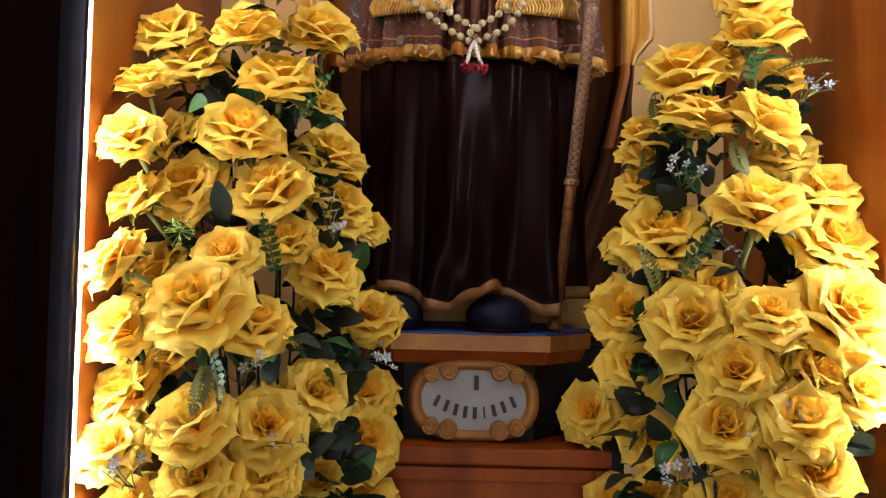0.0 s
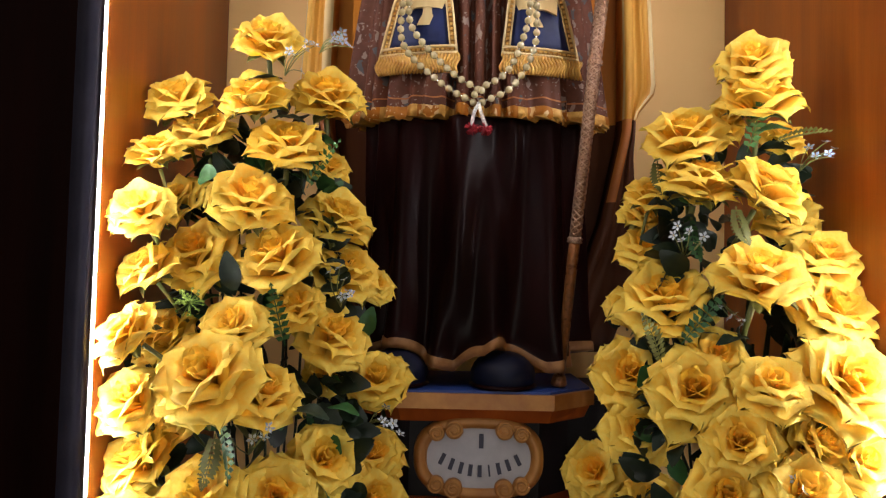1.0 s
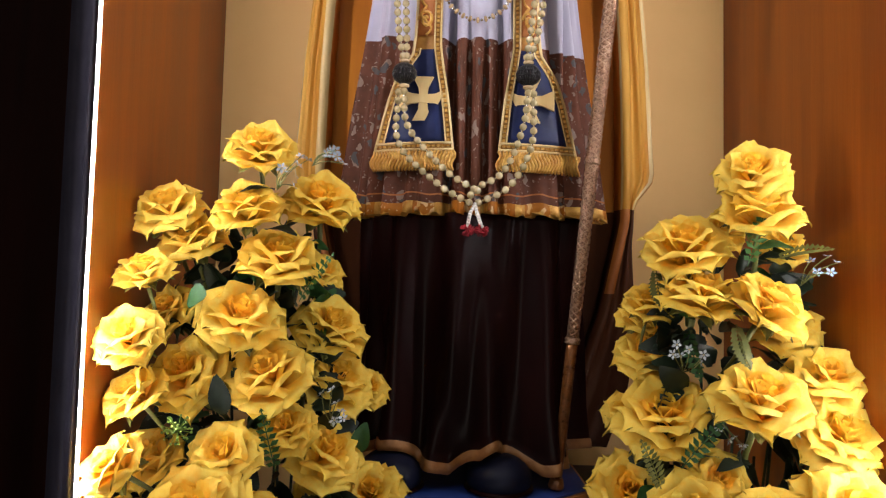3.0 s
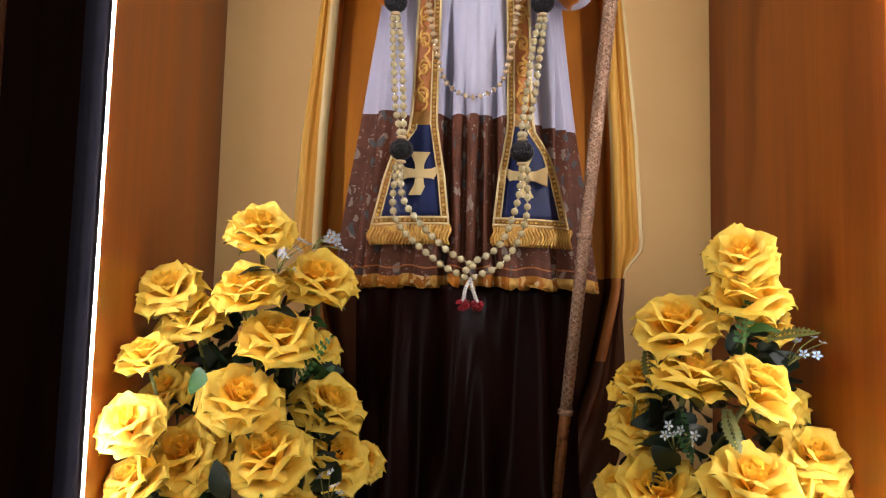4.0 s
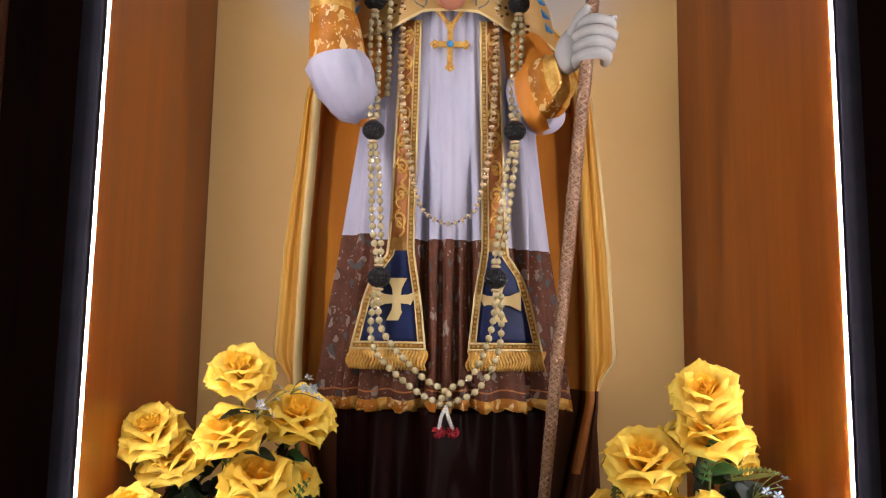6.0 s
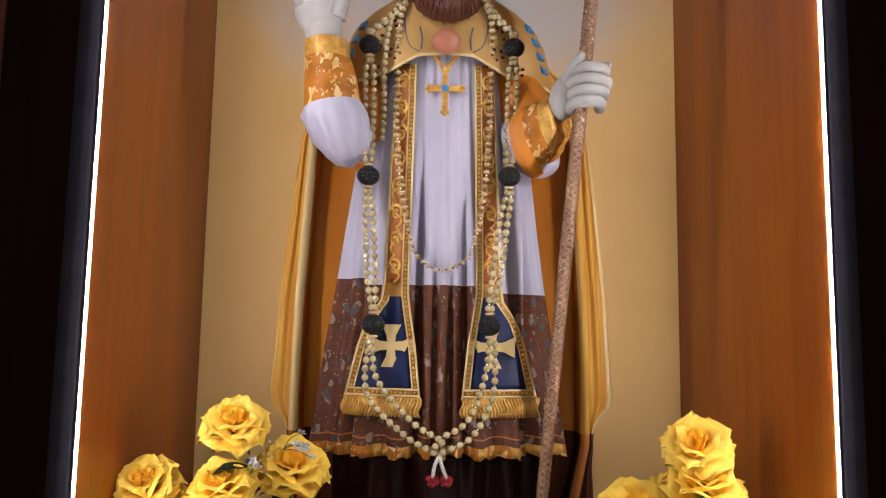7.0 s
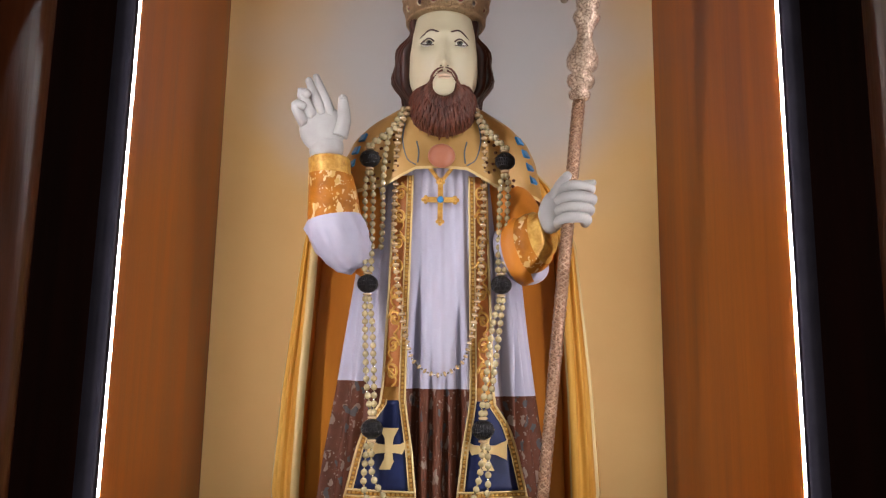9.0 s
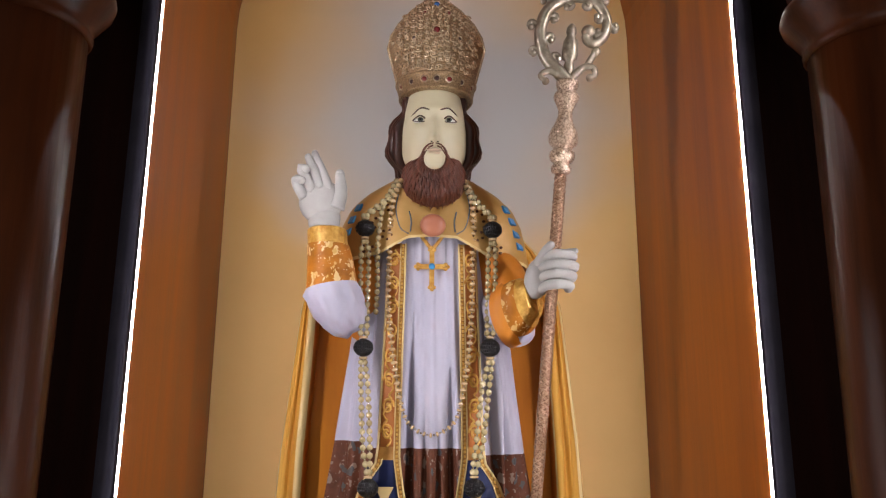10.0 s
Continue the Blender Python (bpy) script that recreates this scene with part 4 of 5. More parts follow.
# ---- mitre ----
def make_mitre():
    mx, my = 0.043, 1.395
    thing = empty("mitre", (mx, my, 2.950), "tall chased silver mitre set with coloured stones", "mitre")
    prof = ((0.0, .086, .088), (0.02, .090, .089), (.08, .106, .084), (.140, .121, .070), (.175, .114, .058), (.212, .094, .044), (.25, .062, .026), (.28, .026, .012), (.294, .003, .003))
    N = 72
    def ring(z, g=0.0):
        rx, ry = lerp(prof, z)
        return [((rx + g) * math.copysign(abs(math.cos(a)) ** .9, math.cos(a)), (ry + g) * math.sin(a), z) for a in [2 * math.pi * k / N for k in range(N)]]
    bm = bmesh.new()
    add_loft(bm, [ring(.294 * k / 40) for k in range(41)], 0, True, True)
    part("shell", bm, SILVER, thing, "silver shell chased with foliage")
    bm = bmesh.new()
    add_loft(bm, [ring(0, .001), ring(.001, .005), ring(.004, .006), ring(.007, .004), ring(.036, .004), ring(.040, .006), ring(.043, .005), ring(.045, .001)], 0, True)
    part("band", bm, SILVER, thing, "jewelled lower band")
    # beaded edge up both flanks
    bm = bmesh.new()
    for s in (-1, 1):
        for k in range(58):
            z = .045 + .249 * k / 57
            rx, ry = lerp(prof, z)
            add_ball(bm, (s * rx * 1.0, -ry * .12, z), .0038, 0, 6, 4)
    part("beading", bm, SILVER_PLAIN, thing, "beaded silver edge")
    # raised scrolls on the front
    bm = bmesh.new()
    rnd = random.Random(4)
    def on(x, z):
        rx, ry = lerp(prof, z)
        u = min(.985, abs(x) / max(rx, 1e-4)) ** (1 / .9)
        return Vector((x, -ry * math.sqrt(max(0, 1 - u * u)) - .0022, z))
    for row in range(14):
        z = .056 + .0166 * row
        rx = lerp(prof, z)[0]
        n = max(1, int(rx / .0165))
        for q in range(n):
            for s in (-1, 1):
                x = s * (q + .55) * .0165
                if abs(x) > rx * .9:
                    continue
                x += rnd.uniform(-.003, .003)
                sg, r0 = rnd.choice((1, -1)), rnd.uniform(.0055, .0125)
                ph, zc = rnd.uniform(0, 6.28), z + rnd.uniform(-.004, .004)
                pth = [on(x + s * sg * r0 * (1 - .82 * k / 22) * math.cos(k * .38 + ph), min(.29, zc + r0 * (1 - .82 * k / 22) * math.sin(k * .38 + ph))) for k in range(23)]
                add_tube(bm, pth, [.0024 - .0010 * k / 22 for k in range(23)], 0, 5)
                add_ball(bm, pth[-1], .0022, 0, 6, 4)
    part("scrollwork", bm, SILVER_PLAIN, thing, "raised silver scrolls")
    def gem(p, r, mat):
        bm = bmesh.new()
        add_ball(bm, (0, 0, 0), (r, r * .6, r), 0, 12, 8)
        ob = part("stone", bm, mat, thing)
        ob.location = p
        bm = bmesh.new()
        add_tube(bm, [(r * 1.25 * math.cos(k * .4), -.001, r * 1.25 * math.sin(k * .4)) for k in range(17)], .0016, 0, 5)
        o2 = part("setting", bm, SILVER_PLAIN, ob)
    for k, x in enumerate((-.082, -.058, -.03, 0, .03, .058, .082)):
        rx, ry = lerp(prof, .021)
        y = -(ry + .004) * math.sqrt(max(0, 1 - (x / rx) ** 2)) - .001
        gem((x, y, .022), .0065, GEM_DARK if k % 2 else GEM_RED)
    gem(on(0, .165), .0085, GEM_RED)
    gem(on(0, .255), .0075, GEM_BLUE)
    for s in (-1, 1):
        gem(on(s * .055, .14), .005, GEM_DARK)
        gem(on(s * .03, .225), .005, GEM_RED)


make_mitre()


# ---- staff ----
def make_crozier():
    base, top = Vector((0.194, 1.340, 1.306)), Vector((0.3180, 1.216, 2.745))
    thing = empty("crozier", base, "tall chased metal staff with a scrolled silver crook", "staff")
    thing.rotation_mode = "QUATERNION"
    thing.rotation_quaternion = Vector((0, 0, 1)).rotation_difference((top - base).normalized())
    L = (top - base).length
    def turned(name, prof, mat, label="", n=28):
        bm = bmesh.new()
        add_loft(bm, [[(r * math.cos(a), r * math.sin(a), z) for a in [2 * math.pi * k / n for k in range(n)]] for z, r in prof], 0, True, True)
        return part(name, bm, mat, thing, label)
    turned("lower_shaft", [(0, .0092), (.25, .0100), (.266, .0101)], COPPER, "plain copper-brown lower shaft")
    turned("shaft", [(.268, .0101), (.6, .0112), (.9, .0120), (1.2, .0124), (L, .0126)], STAFF, "chased bronze-coloured shaft")
    bm = bmesh.new()
    for k in range(8):
        sg, n = (1 if k % 2 else -1), 300
        pth = []
        for q in range(n + 1):
            z = .275 + (L - .315) * q / n
            rr = float(np.interp(z, (0, .25, .6, .9, 1.2, L), (.0092, .0100, .0112, .0120, .0124, .0126))) + .0004
            a = sg * z * 120 + k * math.pi / 2 * .5
            pth.append((rr * math.cos(a), rr * math.sin(a), z))
        add_tube(bm, pth, .0009, 0, 4)
    part("lattice", bm, STAFF_LIGHT, thing, "raised diamond lattice")
    for z in (.268, .59, .90):
        turned("ring", [(z - .006, .0115), (z - .004, .0145), (z - .001, .0125), (z + .002, .0145), (z + .006, .0115)], STAFF)
    turned("ferrule", [(0, .013), (.004, .015), (.015, .0125), (.02, .0105)], COPPER)
    turned("knop", [(L - .035, .0145), (L - .03, .021), (L - .02, .023), (L - .012, .017), (L - .006, .024), (L + .004, .029), (L + .014, .028), (L + .02, .02), (L + .025, .022),
                    (L + .034, .031), (L + .048, .0335), (L + .062, .030), (L + .078, .022), (L + .095, .0165), (L + .11, .016), (L + .125, .022), (L + .132, .026), (L + .14, .029),
                    (L + .148, .027), (L + .155, .021), (L + .166, .024), (L + .176, .026), (L + .182, .015)], KNOP, "vase-shaped silver knop")
    z0 = L + .178
    def scroll(name, pts, r0, r1, n=30, label=""):
        bm = bmesh.new()
        pts = [(x * (1.2 if x < 0 else 0.95), y, z) for x, y, z in pts]
        pth = smooth_path(pts, n)
        add_tube(bm, pth, [r0 + (r1 - r0) * k / (n - 1) for k in range(n)], 0, 10)
        add_ball(bm, pth[-1], r1 * 1.5, 0, 10, 8)
        return part(name, bm, CROOK, thing, label)
    crook = [(0, 0, z0), (-.018, 0, z0 + .02), (-.046, 0, z0 + .055), (-.058, 0, z0 + .11), (-.046, 0, z0 + .165), (-.005, 0, z0 + .20), (.050, 0, z0 + .195), (.082, 0, z0 + .155), (.078, 0, z0 + .115),
             (.055, 0, z0 + .095), (.036, 0, z0 + .105), (.040, 0, z0 + .122)]
    scroll("crook", crook, .0160, .0105, 70, "curling silver crook")
    line = smooth_path(crook, 34)
    for k in range(4, 30, 2):
        p, d = line[k], (line[k + 1] - line[k - 1]).normalized()
        o = Vector((-d.z, 0, d.x)) * (1 if k % 4 else -1)
        scroll("leaf", [p + o * .006, p + o * .018 + d * .010, p + o * .024 + d * .002, p + o * .019 - d * .003], .0085, .005, 12)
    scroll("scroll", [(.0, 0, z0), (.018, -.004, z0 + .02), (.035, -.006, z0 + .035), (.056, -.006, z0 + .036), (.062, -.006, z0 + .02), (.050, -.006, z0 + .012)], .010, .006)
    scroll("scroll", [(-.004, 0, z0), (-.018, -.004, z0 + .012), (-.038, -.006, z0 + .018), (-.052, -.006, z0 + .006), (-.042, -.006, z0 - .006)], .010, .006)
    scroll("scroll", [(.040, 0, z0 + .036), (.052, 0, z0 + .060), (.062, 0, z0 + .078)], .008, .007, 12)
    # plain finial inside the crook
    turned("finial", [(z0 + .012, .006), (z0 + .03, .013), (z0 + .048, .009), (z0 + .053, .017), (z0 + .070, .019), (z0 + .095, .016), (z0 + .108, .009), (z0 + .115, .012), (z0 + .126, .011), (z0 + .136, .004)],
           CROOK, "small silver finial", 14)


make_crozier()


# ---- pectoral cross ----
def make_pectoral():
    x0, z0 = 0.036, 2.524
    y0 = front_y(x0, z0, ALB, 0.011)
    thing = empty("pectoral_cross", (x0, y0, z0), "gilt pectoral cross with blue stone on a chain", "pendant")
    scale_m = Matrix.Scale(.86, 4)
    bm = bmesh.new()
    for pts in ([(-.0065, -.055), (.0065, -.055), (.0065, .045), (-.0065, .045)],):
        add_prism(bm, pts, -.004, .004)
    add_prism(bm, [(-.036, -.0065), (-.0068, -.0065), (-.0068, .0065), (-.036, .0065)], -.004, .004)
    add_prism(bm, [(.0068, -.0065), (.036, -.0065), (.036, .0065), (.0068, .0065)], -.004, .004)
    for x, z in ((-.037, 0), (.037, 0), (0, -.056), (0, .046)):
        for dx, dz in ((0, .006), (0, -.006), (.006, 0), (-.006, 0)):
            add_ball(bm, (x + dx, 0, z + dz), .0055, 0, 10, 6)
    bm.transform(scale_m)
    part("cross", bm, GOLD, thing)
    bm = bmesh.new()
    add_ball(bm, (0, -.004, 0), (.0075, .004, .0075), 0, 12, 8)
    part("stone", bm, AZURE, thing, "round blue stone")
    for s in (-1, 1):
        bm = bmesh.new()
        for k in range(9):
            w = k / 8
            x, z = s * (.003 + .026 * w), .043 + .036 * w
            add_ball(bm, (x, front_y(x0 + x, z0 + z, ALB, 0.011) - y0, z), (.0042, .0035, .0055), 0, 8, 6)
        part("chain", bm, GOLD, thing)


make_pectoral()


# ---- strings of beads ----
bm = bmesh.new()
add_ball(bm, (0, 0, 0), .0068, 0, 12, 8)
PEARL_MESH = mesh_of("pearl", bm, PEARL)
bm = bmesh.new()
add_ball(bm, (0, 0, 0), .0026, 0, 6, 4)
SPACER_MESH = mesh_of("spacer", bm, SILVERBEAD)
bm = bmesh.new()
add_ball(bm, (0, 0, 0), (.0076, .0076, .0044), 0, 12, 6)
FLAT_MESH = mesh_of("flat_bead", bm, FLATBEAD)
bm = bmesh.new()
for k in range(12):
    a = math.pi * k / 12
    add_tube(bm, [(.0205 * math.cos(a) * math.cos(q * .3142), .0205 * math.sin(a) * math.cos(q * .3142), .0175 * math.sin(q * .3142)) for q in range(21)], .0021, 0, 5)
for zz in (-.011, -.004, .004, .011):
    rr = .0205 * math.sqrt(1 - (zz / .0175) ** 2)
    add_tube(bm, [(rr * math.cos(q * .3142), rr * math.sin(q * .3142), zz) for q in range(21)], .0021, 0, 5)
add_ball(bm, (0, 0, 0), (.0165, .0165, .014), 0, 12, 8)
BALL_MESH = mesh_of("filigree_ball", bm, FILIGREE)
bm = bmesh.new()
add_loft(bm, [[(r * math.cos(a), r * math.sin(a), z) for a in [2 * math.pi * k / 14 for k in range(14)]] for z, r in ((-.003, .005), (-.002, .0090), (0, .0100), (.002, .0090), (.003, .005))], 0, True, True)
CAP_MESH = mesh_of("cap_bead", bm, FLATBEAD)


def bead(name, mesh, at, parent, direction=None, size=1.0):
    ob = new(name, mesh)
    ob.parent, ob.location = parent, Vector(at)
    ob.scale = (size, size, size)
    if direction is not None:
        ob.rotation_mode = "QUATERNION"
        ob.rotation_quaternion = Vector((0, 0, 1)).rotation_difference(direction)
    return ob


def string_beads(parent, points, step, mesh, name, spacer=True, size=1.0):
    length = sum((Vector(a) - Vector(b)).length for a, b in zip(points, points[1:]))
    n = max(2, int(length * 1.03 / step))
    pth = smooth_path(points, n * 2 - 1)
    for i, p in enumerate(pth):
        d = (pth[min(i + 1, len(pth) - 1)] - pth[max(i - 1, 0)]).normalized()
        if i % 2 == 0:
            bead(name, mesh, p, parent, d, size)
        elif spacer:
            bead("spacer", SPACER_MESH, p, parent)


garland = empty("pearl_garland", (0, 0, 0), "long double pearl garland with black filigree balls and red tassels", "garland")
BALLS = {-1: [(-.119, 1.338, 2.612), (-.114, 1.326, 2.337), (-.094, 1.292, 2.043)], 1: [(.176, 1.338, 2.612), (.166, 1.314, 2.338), (.128, 1.290, 2.044)]}
for s in (-1, 1):
    b1, b2, b3 = [Vector(b) for b in BALLS[s]]
    for b in (b1, b2, b3):
        bead("filigree_ball", BALL_MESH, b, garland)
        for dz in (-.0225, .0225):
            bead("cap_bead", CAP_MESH, b + Vector((0, 0, dz)), garland)
    neck = Vector((SX + s * .074, 1.37, 2.735))
    off = Vector((.0082, 0, 0))
    for k in (-1, 1):
        string_beads(garland, [b1 + off * k * .5 + Vector((0, 0, .03)), b1.lerp(neck, .5) + Vector((s * -.006, -.012, .008)) + off * k * .6, neck + off * k * .6], .0150, PEARL_MESH, "pearl")
        string_beads(garland, [b1 + off * k * .4 - Vector((0, 0, .032)), b1.lerp(b2, .2) + off * k, b1.lerp(b2, .5) + off * k, b2 + off * k * .8 + Vector((0, 0, .032))], .0152, PEARL_MESH, "pearl")
        string_beads(garland, [b2 + off * k * .5 - Vector((0, 0, .032)), b2.lerp(b3, .3) + off * k * .9 + Vector((0, -.006, 0)), b2.lerp(b3, .7) + off * k * .9 + Vector((0, -.006, 0)), b3 + off * k * .4 + Vector((0, 0, .032))],
                     .0152, PEARL_MESH, "pearl")
    knot = Vector((.034, 1.272, 1.822))
    string_beads(garland, [b3 - Vector((0, 0, .032)), b3 + Vector((-s * .010, -.012, -.10)), knot + Vector((s * .052, -.003, .045)), knot + Vector((0, 0, .012))], .0158, PEARL_MESH, "pearl")
    string_beads(garland, [b3 - Vector((-s * .010, 0, .034)), b3 + Vector((s * .006, -.014, -.13)), knot + Vector((s * .062, -.005, .018)), knot + Vector((s * .008, -.002, -.012))], .0158, PEARL_MESH, "pearl")
bead("pearl", PEARL_MESH, (.028, 1.262, 1.822), garland)
bead("pearl", PEARL_MESH, (.040, 1.262, 1.830), garland)
for s in (-1, 1):
    bm = bmesh.new()
    pth = smooth_path([(.036, 1.262, 1.806), (.034 + s * .006, 1.260, 1.79), (.036 + s * .012, 1.262, 1.768)], 9)
    for p in pth:
        add_ball(bm, p, .0036, 0, 8, 6)
    part("thread", bm, THREAD, garland, "string of tiny white beads")
    bm = bmesh.new()
    c = pth[-1]
    rnd = random.Random(7 + s)
    for k in range(60):
        a, e = rnd.uniform(0, 6.28), rnd.uniform(-1.2, .7)
        d = Vector((math.cos(a) * math.cos(e), math.sin(a) * math.cos(e), math.sin(e)))
        add_tube(bm, [c - Vector((0, 0, .006)), c - Vector((0, 0, .006)) + d * .013], [.0016, .0012], 0, 4)
    part("tassel", bm, TASSEL_RED, garland, "red floss tassel")

necklace = empty("bead_necklace", (0, 0, 0), "long necklace of flat ivory and small silver beads", "necklace")


def lie(x, z, off):
    """A point just in front of the robe or the shoulder cape."""
    y = front_y(x, z, ALB, off)
    if z > 2.56:
        y = min(y, front_y(x, z, CAPELET, off * .7))
    return (x, y, z)


left = [lie(-.038, 2.735, .012), lie(-.058, 2.67, .016), lie(-.062, 2.56, .022), lie(-.062, 2.45, .024), lie(-.050, 2.33, .024), lie(-.032, 2.23, .022)]
right = [lie(.112, 2.735, .012), lie(.130, 2.67, .016), lie(.131, 2.56, .022), lie(.128, 2.45, .024), lie(.120, 2.33, .024), lie(.105, 2.23, .022)]
string_beads(necklace, left, .0150, FLAT_MESH, "flat_bead")
string_beads(necklace, right, .0150, FLAT_MESH, "flat_bead")
string_beads(necklace, [lie(-.032, 2.23, .022), lie(-.012, 2.175, .020), lie(.036, 2.150, .018), lie(.085, 2.175, .020), lie(.105, 2.23, .022)], .0135, FLAT_MESH, "flat_bead", True, .75)

short = empty("pearl_string", (0, 0, 0), "short single string of pearls over the shoulder", "necklace")
string_beads(short, [lie(-.050, 2.735, .014), lie(-.078, 2.67, .018), lie(-.088, 2.58, .024), lie(-.088, 2.48, .026), lie(-.090, 2.42, .024)], .0152, PEARL_MESH, "pearl")


# ---- roses ----
def petal_mesh(rnd, length, width, a0, a1, turn, mat, curl=0.25, point=0.5):
    """A cupped petal that opens from a0 to a1 degrees off the axis, with rolled edges and a pointed tip."""
    nv, nu = 8, 8
    prof, r, h = [], 0.02, 0.0
    for i in range(nv + 1):
        v = i / nv
        a = radians(a0 + (a1 - a0) * v ** 1.5 + 75 * curl * max(0, v - .72) / .28)
        prof.append((r, h, a))
        r += length / nv * math.sin(a)
        h += length / nv * math.cos(a)
    verts, faces = [], []
    ph1, ph2, lop = rnd.uniform(0, 6), rnd.uniform(0, 6), rnd.uniform(-.25, .25)
    for i, (r, h, a) in enumerate(prof):
        v = i / nv
        w = width * (0.30 + 0.70 * math.sin(min(1, v * 1.35) * math.pi / 2)) * (1 if v < .7 else 1 - (0.28 + .30 * min(point, 2.2)) * ((v - .7) / .3) ** 1.8)
        for k in range(nu + 1):
            u = k / nu * 2 - 1
            lat = u * w + lop * w * v * v * .5
            bend = 0.55 * u * u * w * (1 - .35 * v) - curl * 1.1 * w * max(0, abs(u) - .5) ** 1.3 * v * 2
            wave = 0.035 * math.sin(2.6 * u + ph1) * v + .018 * math.sin(5.5 * u + ph2 + 2 * v) * v * v
            tip = point * .075 * (1 - abs(u)) * (max(0, v - .7) / .3) ** 2
            rr = r - bend * math.cos(a) + wave * math.cos(a) + tip * math.sin(a)
            hh = h + bend * math.sin(a) * .7 + wave * math.sin(a) + tip * math.cos(a)
            verts.append((rr * math.cos(turn) - lat * math.sin(turn), rr * math.sin(turn) + lat * math.cos(turn), hh))
    for i in range(nv):
        for k in range(nu):
            q = i * (nu + 1) + k
            faces.append((q, q + 1, q + nu + 2, q + nu + 1))
    return verts, faces


def mesh_from(name, pieces, mat, smooth=True):
    verts, faces = [], []
    for v, f in pieces:
        o = len(verts)
        verts += v
        faces += [tuple(i + o for i in q) for q in f]
    me = bpy.data.meshes.new(name)
    me.from_pydata(verts, [], faces)
    me.materials.append(mat)
    if smooth:
        me.polygons.foreach_set("use_smooth", [True] * len(me.polygons))
    me.update()
    return me


def rose_kind(seed, openness):
    """Meshes of one rose of radius 1: the heart, the outer petals, the sepals."""
    rnd = random.Random(seed)
    heart = []
    for k in range(4):
        heart.append(petal_mesh(rnd, .76 + .02 * k, .11 + .05 * k, 1, 2 + 3 * k, k * 2.2 + seed, HEART, .05, .0))
    for k in range(5):
        heart.append(petal_mesh(rnd, rnd.uniform(.76, .84), .31, 6, 14 + 8 * openness, k * 1.2566 + .4 + seed + rnd.uniform(-.2, .2), HEART, .30, .3))
    for k in range(5):
        heart.append(petal_mesh(rnd, rnd.uniform(.78, .88), .38, 13, 28 + 12 * openness + rnd.uniform(-4, 4), k * 1.2566 + .9 + seed + rnd.uniform(-.25, .25), HEART, .55, .7))
    outer = []
    for count, long0, long1, wide, a0, a1, curl, point in ((5, .88, .98, .50, 18, 36, .8, 1.4), (5, .90, 1.02, .56, 32, 56, .95, 2.0), (6, .84, .98, .54, 50, 88, .8, 2.4)):
        for k in range(count):
            a = a1 + 12 * (openness - .5) + rnd.uniform(-10, 10)
            turn = (k + .37 * a0) * 2 * math.pi / count + rnd.uniform(-.28, .28)
            outer.append(mesh_from("petal", [petal_mesh(rnd, rnd.uniform(long0, long1), wide * rnd.uniform(.85, 1.15), a0, a, turn, PETAL, curl * rnd.uniform(.6, 1.2), point)], PETAL))
    sep = []
    for k in range(5):
        sep.append(petal_mesh(rnd, .62, .13, 60, 118, k * 1.2566, OLIVE, .1, 1.2))
    return mesh_from("heart", heart, HEART), outer, mesh_from("calyx", sep, OLIVE)


KINDS = [rose_kind(k * 3 + 1, o) for k, o in enumerate((.2, .6, 1.0, .4, .8, .0, .5))]
stem_bm = bmesh.new()
add_tube(stem_bm, [(0, 0, -.05), (.03, .02, -.6), (0, 0, -1.3)], [.06, .05, .045], 0, 6)
STEM_MESH = mesh_of("stem", stem_bm, OLIVE)


def leaf_mesh(rnd, length, width, mat, fold=.25):
    verts, faces = [], []
    for i in range(7):
        v = i / 6
        w = width * math.sin(math.pi * min(.97, v * .93 + .06)) ** .8
        droop = -.35 * length * v * v
        for u in (-1, -.5, 0, .5, 1):
            verts.append((u * w, length * v, droop + fold * abs(u) * w + .03 * length * math.sin(9 * v + u * 3)))
    for i in range(6):
        for k in range(4):
            q = i * 5 + k
            faces.append((q, q + 1, q + 6, q + 5))
    return mesh_from("leaf", [(verts, faces)], mat)


rnd = random.Random(11)
LEAVES = [leaf_mesh(rnd, rnd.uniform(.038, .056), rnd.uniform(.013, .019), LEAF) for k in range(4)]
LEAVES_BRIGHT = [leaf_mesh(rnd, .045, .015, LEAF_BRIGHT) for k in range(2)]


def fern_mesh(mat, n=9, length=.09):
    pieces = []
    for k in range(n):
        v = (k + 1) / n
        for s in (-1, 1):
            l = .018 * math.sin(math.pi * min(.95, v * .8 + .15))
            c = Vector((0, length * v, -.02 * v * v))
            d = Vector((s * .85, .5, .1)).normalized()
            e = Vector((-d.y, d.x, 0)) * .0045
            pts = [c, c + d * l * .5 + e, c + d * l, c + d * l * .5 - e]
            pieces.append(([tuple(p) for p in pts], [(0, 1, 2, 3)]))
    w = .0009
    stem = []
    for k in range(n + 1):
        v = k / n
        stem += [(-w, length * v, -.02 * v * v), (w, length * v, -.02 * v * v)]
    pieces.append((stem, [(2 * k, 2 * k + 1, 2 * k + 3, 2 * k + 2) for k in range(n)]))
    return mesh_from("fern_sprig", pieces, mat, False)


FERN, FERN_BRIGHT = fern_mesh(LEAF_BRIGHT), fern_mesh(OLIVE, 11, .075)


